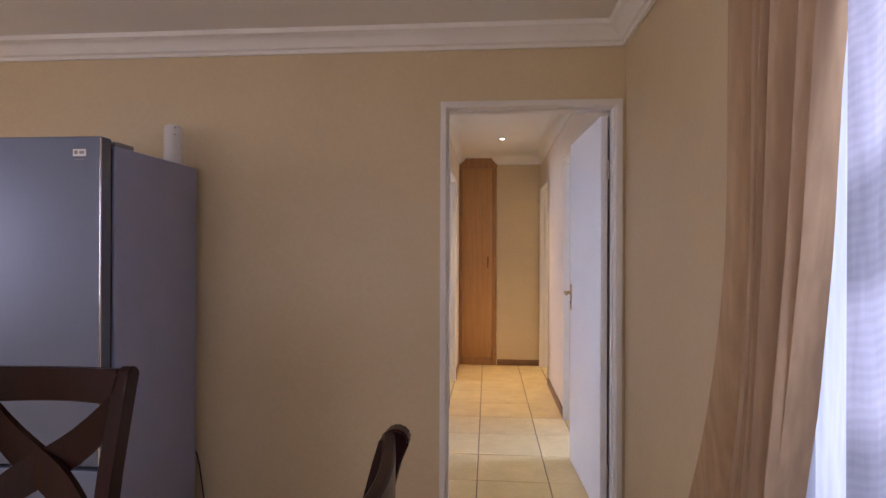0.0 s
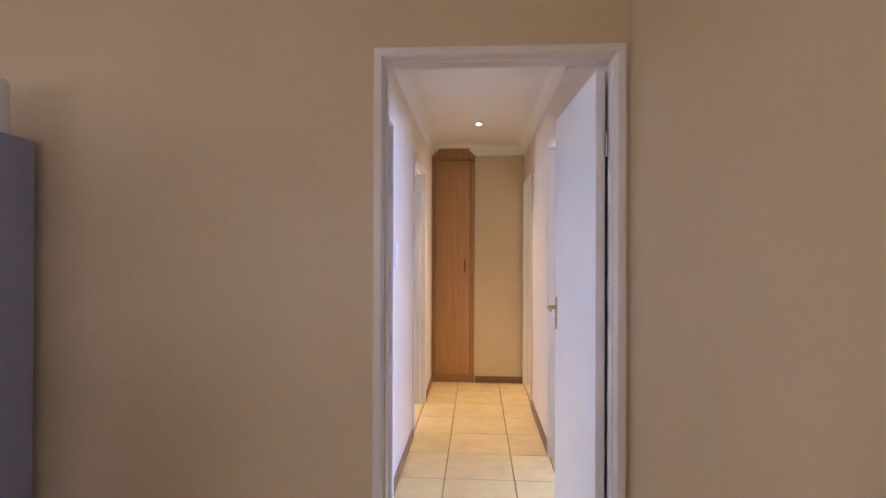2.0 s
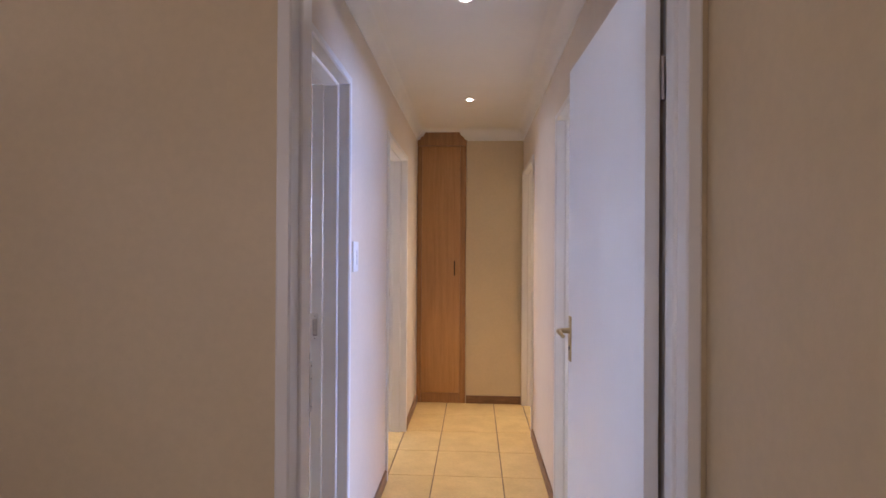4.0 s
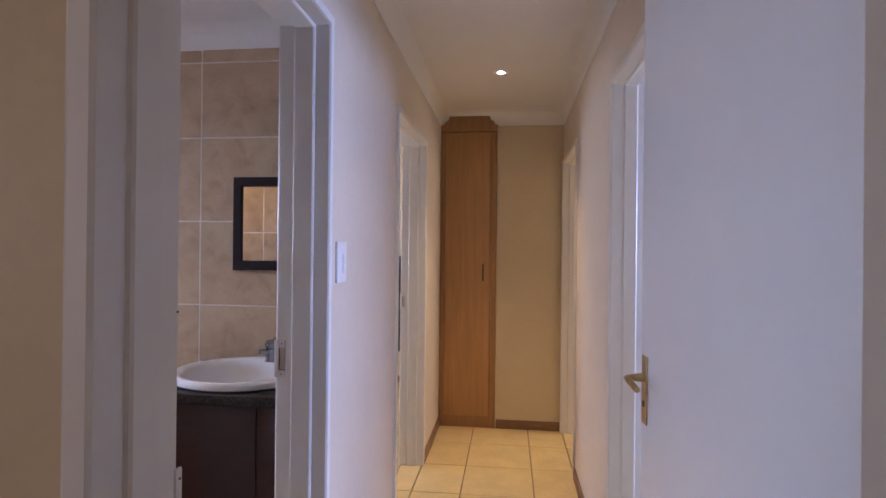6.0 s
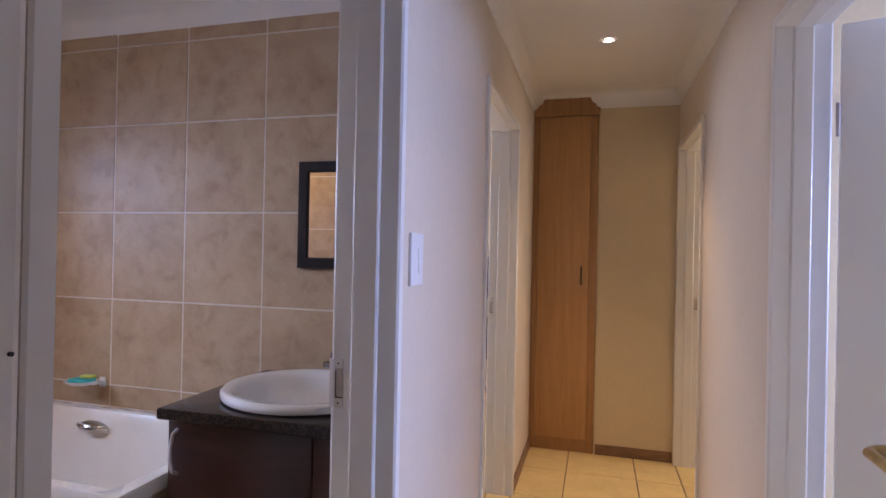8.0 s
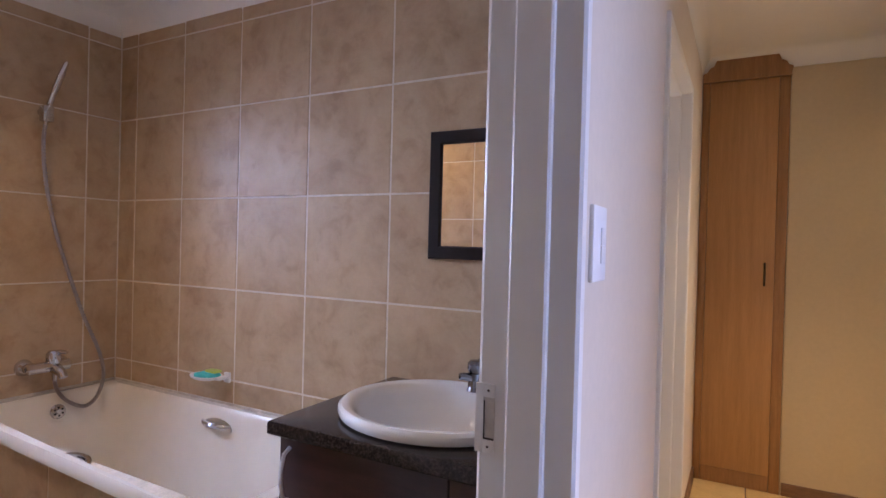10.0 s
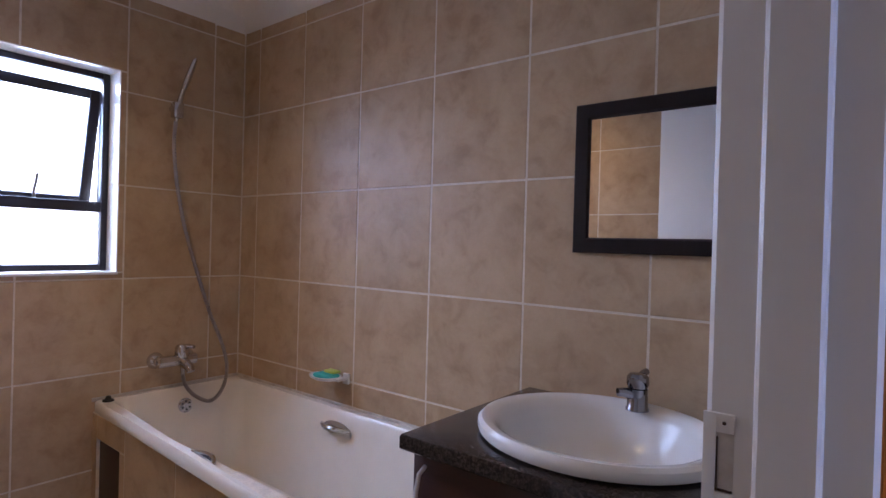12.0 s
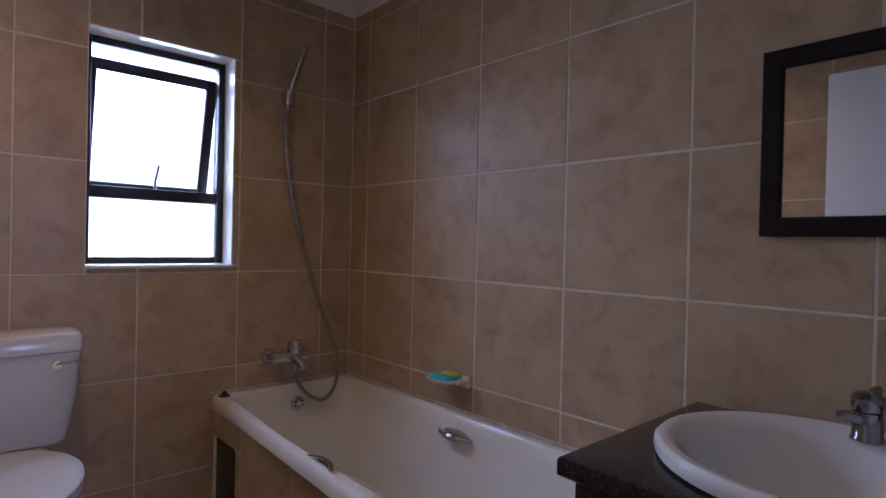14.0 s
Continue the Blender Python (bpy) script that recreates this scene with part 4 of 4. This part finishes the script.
ring = [[bm.verts.new(p) for p in egg(z, s)] for z, s in ((0.0, 0.62), (0.10, 0.58), (0.33, 0.62), (0.50, 0.82), (SZ - 0.045, 0.95), (SZ - 0.030, 0.95))]
for q, w in zip(ring, ring[1:]):
    for k in range(36):
        bm.faces.new((q[k], q[(k + 1) % 36], w[(k + 1) % 36], w[k]))
bm.faces.new(ring[0][::-1])
bm.faces.new(ring[-1])
box(bm, BX + 0.004, BX + 0.30, CY - 0.13, CY + 0.13, 0.42, 0.655, 0.03, 3)
part("bowl", bm, PORC, wc)
for nm, zs in (("seat", ((SZ - 0.028, 0.97), (SZ - 0.024, 1.0), (SZ - 0.014, 1.0), (SZ - 0.011, 0.98))), ("lid", ((SZ - 0.009, 0.985), (SZ - 0.005, 1.01), (SZ + 0.006, 1.01), (SZ + 0.014, 0.96), (SZ + 0.018, 0.7)))):
    bm = bmesh.new()
    ring = [[bm.verts.new(p) for p in egg(z, s)] for z, s in zs]
    for q, w in zip(ring, ring[1:]):
        for k in range(36):
            bm.faces.new((q[k], q[(k + 1) % 36], w[(k + 1) % 36], w[k]))
    bm.faces.new(ring[0][::-1])
    bm.faces.new(ring[-1])
    part(nm, bm, PLASTW, wc)

# bright sky beyond the bathroom window
bm = bmesh.new()
box(bm, -5.62, -5.60, 1.2, 7.2, -0.119, 4.6)
solo("backdrop", bm, emitter("bright_hazy_sky", (0.86, 0.94, 1.0), 8.0), "plain bright sky beyond the bathroom window", "backdrop", "structure", smooth=False)

# bathroom window
wy0, wy1, wz0, wz1 = 3.975, 4.487, 1.215, 2.062
win = thing("window_1", (BX - 0.1, 4.23, wz0), "dark aluminium window with frosted panes, upper sash ajar", "window")
win["kind"] = "structure"
FX0, FX1 = BX - 0.150, BX - 0.105


def bar_frame(bm, x0, x1, y0, y1, z0, z1, w, bevel=0.003):
    box(bm, x0, x1, y0, y0 + w, z0, z1, bevel)
    box(bm, x0, x1, y1 - w, y1, z0, z1, bevel)
    box(bm, x0 + 0.0015, x1 - 0.0015, y0 + w, y1 - w, z0, z0 + w, bevel)
    box(bm, x0 + 0.0015, x1 - 0.0015, y0 + w, y1 - w, z1 - w, z1, bevel)


bm = bmesh.new()
bar_frame(bm, FX0, FX1, wy0, wy1, wz0 + 0.004, wz1, 0.026)
box(bm, FX0 + 0.001, FX1 - 0.001, wy0 + 0.026, wy1 - 0.026, 1.468, 1.512, 0.003)
part("window_frame", bm, ALU, win)
bm = bmesh.new()
box(bm, FX0 + 0.018, FX0 + 0.023, wy0 + 0.027, wy1 - 0.027, wz0 + 0.031, 1.467)
pane = part("pane", bm, FROST, win, "frosted lower pane", smooth=False)
pane.visible_shadow = False
hinge_m = Matrix.Translation((FX0 - 0.002, 0, wz1 - 0.03)) @ Matrix.Rotation(radians(13), 4, "Y") @ Matrix.Translation((-(FX0 - 0.002), 0, -(wz1 - 0.03)))
bm = bmesh.new()
bar_frame(bm, FX0 - 0.030, FX0 - 0.002, wy0 + 0.012, wy1 - 0.012, 1.484, wz1 - 0.066, 0.042)
bmesh.ops.transform(bm, matrix=hinge_m, verts=bm.verts)
sash = part("sash", bm, ALU, win, "top-hung sash pushed outwards")
bm = bmesh.new()
box(bm, FX0 - 0.018, FX0 - 0.013, wy0 + 0.055, wy1 - 0.055, 1.527, wz1 - 0.109)
bmesh.ops.transform(bm, matrix=hinge_m, verts=bm.verts)
pane = part("pane", bm, FROST, sash, "frosted upper pane", smooth=False)
pane.visible_shadow = False
bm = bmesh.new()
tube(bm, [(FX0 + 0.02, 4.228, 1.513), (FX0 + 0.010, 4.229, 1.545), (FX0 + 0.002, 4.238, 1.575), (FX0 - 0.004, 4.246, 1.612)], 0.006, 8)
part("lever", bm, STEEL, win, "small metal window stay lever")
bm = bmesh.new()
box(bm, FX1 - 0.002, BX + 0.012, wy0 - 0.002, wy1 + 0.004, wz0 - 0.008, wz0 + 0.003, 0.002)
part("window_sill", bm, PORC, win, "pale tiled sill")


# ---- living room ----
fr = thing("fridge", (-1.5, 2.75, 0), "tall silver-grey upright fridge freezer against the wall", "fridge")
FXR, FXL = -1.108, -1.86
bm = bmesh.new()
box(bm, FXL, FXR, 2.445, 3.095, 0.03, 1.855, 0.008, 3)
part("body", bm, FRIDGE_S, fr, "matt grey cabinet side with blue window light in its colour")
# seal coloured black to draw the shadow line between doors and body
bm = bmesh.new()
box(bm, FXL + 0.02, FXR - 0.012, 2.425, 2.444, 0.06, 1.84)
part("door_seal", bm, BLACK, fr, "rubber seal, blackened for the shadow line behind the doors")
for z0, z1 in ((0.09, 0.535), (0.55, 1.878)):
    bm = bmesh.new()
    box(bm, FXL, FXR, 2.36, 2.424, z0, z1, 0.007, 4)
    d = part("door", bm, FRIDGE_F, fr, "brushed silver door tinted with blue window light")
    # added strip: stands in for the window's reflection along the rounded edge
    bm = bmesh.new()
    tube(bm, [(FXR - 0.0035, 2.3635, z0 + 0.008), (FXR - 0.0035, 2.3635, z1 - 0.008)], 0.0042, 10)
    part("edge_trim", bm, CHROME, d, "added chrome strip for the window's glint on the door edge")
    bm = bmesh.new()
    zz = (1.0, 1.5) if z1 > 1 else (0.22, 0.49)
    tube(bm, [(FXL + 0.06, 2.36, zz[0]), (FXL + 0.06, 2.315, zz[0] + 0.02), (FXL + 0.06, 2.31, (zz[0] + zz[1]) / 2), (FXL + 0.06, 2.315, zz[1] - 0.02), (FXL + 0.06, 2.36, zz[1])], 0.012, 10)
    part("handle", bm, FRIDGE_F, d)
bm = bmesh.new()
box(bm, FXR - 0.075, FXR - 0.004, 2.450, 2.575, 1.8545, 1.874, 0.005)
part("hinge_cover", bm, GREYPL, fr)
bm = bmesh.new()
box(bm, FXR - 0.118, FXR - 0.062, 2.3575, 2.3605, 1.797, 1.826, 0.001)
badge = part("badge", bm, PLASTW, fr, "small pale rectangular badge")
bm = bmesh.new()
lathe(bm, [(0.0, 0.0), (0.0085, 0.0)], (0, 0, 0), 16, m=pose(FXR - 0.104, 2.3568, 1.812, 90), close=False)
box(bm, FXR - 0.090, FXR - 0.070, 2.3566, 2.3574, 1.806, 1.818)
part("badge_mark", bm, GREYPL, badge)
bm = bmesh.new()
box(bm, FXR - 0.112, FXR - 0.070, 2.3585, 2.3598, 1.783, 1.786)
part("print", bm, GREYPL, fr)
for x in (FXL + 0.06, FXR - 0.06):
    for y in (2.5, 3.04):
        bm = bmesh.new()
        tube(bm, [(x, y, -0.001), (x, y, 0.032)], 0.02, 10)
        part("foot", bm, BLACK, fr)
bm = bmesh.new()
tube(bm, [(-1.16, 3.11, 0.40), (-1.112, 3.112, 0.33), (-1.092, 3.108, 0.25), (-1.07, 3.10, 0.13), (-1.04, 3.08, 0.02), (-0.98, 3.06, 0.005), (-0.85, 3.10, 0.005)], 0.004, 8)
solo("power_cord", bm, BLACK, "black power cord behind the fridge", "cable")

bo = thing("air_freshener", (-1.185, 3.0, 1.856), "white plastic canister standing on the fridge", "canister")
bm = bmesh.new()
lathe(bm, [(0.0, 0.0), (0.043, 0.0), (0.045, 0.004), (0.045, 0.055), (0.0435, 0.06), (0.042, 0.19), (0.037, 0.205), (0.028, 0.211), (0.0, 0.213)], (-1.187, 3.0, 1.8555), 32, close=False)
part("body", bm, PLASTW, bo)
for z in (2.045, 2.010):
    bm = bmesh.new()
    tube(bm, [(-1.160, 2.969, z), (-1.154, 2.962, z)], 0.0035, 8)
    part("dot", bm, GREYPL, bo)


def dining_chair(at, turn):
    """A dark dining chair with a crossed back. Faces -y before the turn."""
    ch = thing("dining_chair", at, "dark red-stained wooden dining chair with a crossed back", "chair", "dining chairs")
    x, y, _ = at

    def put(nm, bm, label=""):
        bmesh.ops.transform(bm, matrix=Matrix.Translation(at) @ Matrix.Rotation(turn, 4, "Z"), verts=bm.verts)
        part(nm, bm, MAHOG, ch, label)
    for s in (-1, 1):
        bm = bmesh.new()
        side = [(0.255, 0.0), (0.215, 0.25), (0.195, 0.47), (0.205, 0.62), (0.245, 0.82), (0.300, 1.03), (0.318, 1.095)]
        crown = [(0.319 + 0.027 * math.cos(math.pi * (1 - k / 8)), 1.072 + 0.026 * math.sin(math.pi * k / 8)) for k in range(9)]
        outline = [(a - 0.026, z) for a, z in side[:-1]] + crown + [(a + 0.028, z) for a, z in side[-2::-1]]
        prism(bm, outline, "x", s * 0.225 - 0.020, s * 0.225 + 0.020)
        bmesh.ops.bevel(bm, geom=bm.edges[:], offset=0.005, segments=2, affect="EDGES")
        put("back_post", bm)
        bm = bmesh.new()
        box(bm, s * 0.205 - 0.02, s * 0.205 + 0.02, -0.235, -0.195, 0, 0.44, 0.005)
        put("leg", bm)
        bm = bmesh.new()
        box(bm, s * 0.212 - 0.011, s * 0.212 + 0.011, -0.20, 0.20, 0.38, 0.44, 0.003)
        put("side_rail", bm)
    n = 10

    def slat(p, q, bow, h0, h1, thick):
        bm = bmesh.new()
        rows = []
        for k in range(n + 1):
            s = k / n
            c = Vector(p).lerp(Vector(q), s)
            c.y += bow * math.sin(math.pi * s)
            hh = h0 + (h1 - h0) * math.sin(math.pi * s)
            rows.append([bm.verts.new(c + Vector(o)) for o in ((0, -thick, -hh), (0, thick, -hh), (0, thick, hh), (0, -thick, hh))])
        for a, b in zip(rows, rows[1:]):
            for k in range(4):
                bm.faces.new((a[k], a[(k + 1) % 4], b[(k + 1) % 4], b[k]))
        bm.faces.new(rows[0][::-1])
        bm.faces.new(rows[-1])
        bmesh.ops.recalc_face_normals(bm, faces=bm.faces)
        bmesh.ops.bevel(bm, geom=bm.edges[:], offset=0.004, segments=1, affect="EDGES")
        return bm
    put("top_rail", slat((-0.208, 0.306, 1.040), (0.208, 0.306, 1.040), 0.026, 0.052, 0.049, 0.012))
    put("lower_rail", slat((-0.208, 0.212, 0.62), (0.208, 0.212, 0.62), 0.02, 0.02, 0.022, 0.010))

    def cross(s):
        bm = bmesh.new()
        rows = []
        for k in range(13):
            u = k / 12
            xx = s * (-0.205 + 0.41 * u)
            zz = 0.64 + 0.345 * (u + 0.05 * math.sin(math.tau * u))
            yy = 0.214 + 0.085 * u + 0.02 * math.sin(math.pi * u)
            hh = 0.031 + 0.011 * math.sin(math.pi * u)
            rows.append([bm.verts.new((xx + o * s * 0.6, yy + d * 0.009 + s * 0.003, zz - o)) for d, o in ((-1, -hh), (1, -hh), (1, hh), (-1, hh))])
        for a, b in zip(rows, rows[1:]):
            for k in range(4):
                bm.faces.new((a[k], a[(k + 1) % 4], b[(k + 1) % 4], b[k]))
        bm.faces.new(rows[0][::-1])
        bm.faces.new(rows[-1])
        return bm
    put("cross_slat", cross(1))
    put("cross_slat", cross(-1))
    bm = bmesh.new()
    box(bm, -0.225, 0.225, -0.245, 0.215, 0.44, 0.475, 0.012, 3)
    put("seat", bm)
    bm = bmesh.new()
    box(bm, -0.185, 0.185, -0.226, -0.204, 0.38, 0.44, 0.003)
    put("front_rail", bm)
    return ch


dining_chair((-0.826, 1.47, -0.012), 0.0)
dining_chair((-0.056, 1.095, -0.012), radians(-90))

# curtains
def drape(name, material, y0, y1, x, z0, z1, folds, depth, label, flare=None, seed=1, edge=None, sharp=1.0, pleat=False):
    rng = random.Random(seed)
    ph = [rng.uniform(0, math.tau) for _ in range(6)]
    nu, nv = folds * 20, 40
    ob = thing(name, (x, (y0 + y1) / 2, z0), label, "curtain")
    bm = bmesh.new()
    rows = []
    for j in range(nv + 1):
        v = j / nv
        z = z1 + (z0 - z1) * v
        near = edge(v) if edge else 0.0
        far = flare(v) if flare else 0.0
        row = []
        for i in range(nu + 1):
            u = i / nu
            w = u + 0.35 / folds * math.sin(u * 7.3 + ph[0]) + 0.012 * v * math.sin(u * 23 + ph[1])
            sw = math.sin(w * folds * math.tau + 0.25 * v * math.sin(u * 9 + ph[3]))
            d = depth * (0.8 + 0.35 * math.sin(u * 11 + ph[2])) * math.copysign(abs(sw) ** sharp, sw)
            if pleat:
                d = depth * (0.9 + 0.3 * math.sin(u * 11 + ph[2])) * (1 - 2 * abs(math.sin(w * folds * math.pi + 1.4 + 0.12 * v * math.sin(u * 9 + ph[3]))) ** 0.8)
            d += 0.006 * math.sin(w * folds * 2 * math.tau + ph[4] + v)
            row.append(bm.verts.new((x + d, y0 + (y1 - y0) * u + near * (1 - u) ** 1.6 + far * u ** 3, z)))
        rows.append(row)
    for q, w in zip(rows, rows[1:]):
        for i in range(nu):
            bm.faces.new((q[i], q[i + 1], w[i + 1], w[i]))
    part("cloth", bm, material, ob)
    return ob


drape("curtain", CURTAIN, 1.19, 1.53, 1.015, 0.02, 2.44, 6, 0.046, "beige floor-length curtain gathered at the window side", flare=lambda v: min(0.45, 0.02 + 1.95 * max(0, v - 0.35) ** 2), seed=4, edge=lambda v: 0.30 * v + 0.17 * max(0, v - 0.42), pleat=True)
drape("sheer_curtain", LINING, 1.262, 1.60, 1.086, 0.03, 2.44, 3, 0.014, "plain white sheer hanging beside the beige curtain", seed=3)
drape("sheer_curtain", SHEER, -1.0, 1.258, 1.068, 0.03, 2.44, 15, 0.034, "white translucent sheer with a swirl pattern over the window", seed=9)
bm = bmesh.new()
box(bm, 0.985, 1.095, -1.2, 1.75, 2.441, 2.461, 0.003)
solo("curtain_track", bm, PLASTW, "white curtain track under the cornice", "curtain track")
lw = thing("window_2", (1.25, 0.08, 0.45), "large living room window behind the sheer curtain", "window")
lw["kind"] = "structure"
bm = bmesh.new()
bar_frame(bm, 1.22, 1.27, LWIN[0], LWIN[1], LWIN[2], LWIN[3], 0.04)
box(bm, 1.222, 1.268, 0.06, 0.10, LWIN[2] + 0.04, LWIN[3] - 0.04, 0.003)
part("window_frame", bm, ALU, lw)


# ---- tiles ----
def clip(rect, holes):
    out = [rect]
    for h in holes:
        nxt = []
        for a, b, c, d in out:
            if h[0] >= b or h[1] <= a or h[2] >= d or h[3] <= c:
                nxt.append((a, b, c, d))
                continue
            if h[0] > a:
                nxt.append((a, h[0], c, d))
            sliver = h[1] < b < h[1] + 0.06
            if h[1] < b:
                nxt.append((h[1], b, max(c, h[2]), min(d, h[3])) if sliver else (h[1], b, c, d))
            right = b if sliver else min(b, h[1])
            if h[2] > c:
                nxt.append((max(a, h[0]), right, c, h[2]))
            if h[3] < d:
                nxt.append((max(a, h[0]), right, h[3], d))
        out = nxt
    return [r for r in out if r[1] - r[0] > 0.012 and r[3] - r[2] > 0.012]


TILE_MESH = {}


def tile_mesh(w, h, t, axis, sgn, material):
    """A tile centred on its back face, with eased edges. sgn: the way that its face looks."""
    key = (round(w, 3), round(h, 3), t, axis, sgn, material.name)
    if key not in TILE_MESH:
        e = 0.0022
        v = []
        for dw, dd in ((0, 0), (0, t - e), (e, t)):
            for su, sv in ((-1, -1), (1, -1), (1, 1), (-1, 1)):
                u, q, d = su * (w / 2 - dw), sv * (h / 2 - dw), sgn * dd
                v.append({"x": (d, u, q), "y": (u, d, q), "z": (u, q, d)}[axis])
        f = [(4 * r + k, 4 * r + (k + 1) % 4, 4 * r + 4 + (k + 1) % 4, 4 * r + 4 + k) for r in (0, 1) for k in range(4)] + [(8, 9, 10, 11)]
        me = bpy.data.meshes.new("tile")
        me.from_pydata(v, [], f)
        bm = bmesh.new()
        bm.from_mesh(me)
        bmesh.ops.recalc_face_normals(bm, faces=bm.faces)
        bm.faces.ensure_lookup_table()
        front = bm.faces[8]
        n = {"x": (sgn, 0, 0), "y": (0, sgn, 0), "z": (0, 0, sgn)}[axis]
        if front.normal.dot(Vector(n)) < 0:
            bmesh.ops.reverse_faces(bm, faces=bm.faces)
        bm.to_mesh(me)
        bm.free()
        me.materials.append(material)
        TILE_MESH[key] = me
    return TILE_MESH[key]


def lay(parent, axis, sgn, p, us, vs, material, grout, t, holes=(), jitter=0.0006, seed=3):
    """Lays tiles between the joint lines us and vs on the plane axis = p."""
    rng = random.Random(seed)
    for a, b in zip(us, us[1:]):
        for c, d in zip(vs, vs[1:]):
            for r in clip((a, b, c, d), holes):
                w, h = r[1] - r[0] - grout, r[3] - r[2] - grout
                if w < 0.006 or h < 0.006:
                    continue
                ob = new("tile", tile_mesh(w, h, t, axis, sgn, material))
                u, v = (r[0] + r[1]) / 2, (r[2] + r[3]) / 2
                q = p + sgn * rng.uniform(-jitter, jitter)
                ob.location = {"x": (q, u, v), "y": (u, q, v), "z": (u, v, q)}[axis]
                ob.parent = parent


def lines(start, step, lo, hi):
    k0 = math.floor((lo - start) / step)
    out = [lo]
    x = start + (k0 + 1) * step
    while x < hi - 0.004:
        if x > lo + 0.004:
            out.append(x)
        x += step
    return out + [hi]


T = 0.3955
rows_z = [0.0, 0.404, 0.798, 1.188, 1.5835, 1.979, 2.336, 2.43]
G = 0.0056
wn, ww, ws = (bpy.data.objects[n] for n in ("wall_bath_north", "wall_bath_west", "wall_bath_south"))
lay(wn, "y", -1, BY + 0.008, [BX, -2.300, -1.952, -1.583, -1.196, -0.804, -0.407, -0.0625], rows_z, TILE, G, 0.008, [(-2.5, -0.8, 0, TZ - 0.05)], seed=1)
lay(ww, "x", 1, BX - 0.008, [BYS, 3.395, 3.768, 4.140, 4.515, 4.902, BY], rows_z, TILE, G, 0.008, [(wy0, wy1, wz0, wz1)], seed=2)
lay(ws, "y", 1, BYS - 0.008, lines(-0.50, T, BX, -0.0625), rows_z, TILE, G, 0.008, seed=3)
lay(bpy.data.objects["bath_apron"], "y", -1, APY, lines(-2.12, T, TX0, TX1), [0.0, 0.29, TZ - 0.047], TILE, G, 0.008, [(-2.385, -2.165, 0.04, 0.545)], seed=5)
# lining tiles of the window's reveal
lay(ww, "y", -1, wy1 + 0.006, [FX1, BX], [wz0, 1.588, wz1], PORC, 0.003, 0.006, seed=6)
lay(ww, "y", 1, wy0 - 0.006, [FX1, BX], [wz0, 1.588, wz1], PORC, 0.003, 0.006, seed=7)
lay(ww, "z", -1, wz1 + 0.006, [FX1, BX], [wy0, 4.14, wy1], PORC, 0.003, 0.006, seed=8)
# floor tiles: corridor first, then the rooms
F = 0.440
fx, fy = 0.375, 5.02
lay(FLOOR, "z", 1, -0.008, lines(fx, F, XL, XR), lines(fy, F, 3.13, YN), FLOORT, 0.006, 0.008, [], 0.0003, seed=11)
lay(FLOOR, "z", 1, -0.008, lines(fx, F, BX, -0.06), lines(fy, F, 3.30, BY), FLOORT, 0.006, 0.008, [], 0.0003, seed=12)
lay(FLOOR, "z", 1, -0.008, lines(fx, F, XR + 0.002, 3.68), lines(fy, F, 3.27, 8.54), FLOORT, 0.006, 0.008, [], 0.0003, seed=13)
lay(FLOOR, "z", 1, -0.008, lines(fx, F, -3.14, XL - 0.002), lines(fy, F, 5.27, 8.59), FLOORT, 0.006, 0.008, [], 0.0003, seed=14)
lay(FLOOR, "z", 1, -0.008, lines(fx, F, LX0, LX1), lines(fy, F, LY0, 3.128), FLOORT, 0.006, 0.008, [], 0.0003, seed=15)
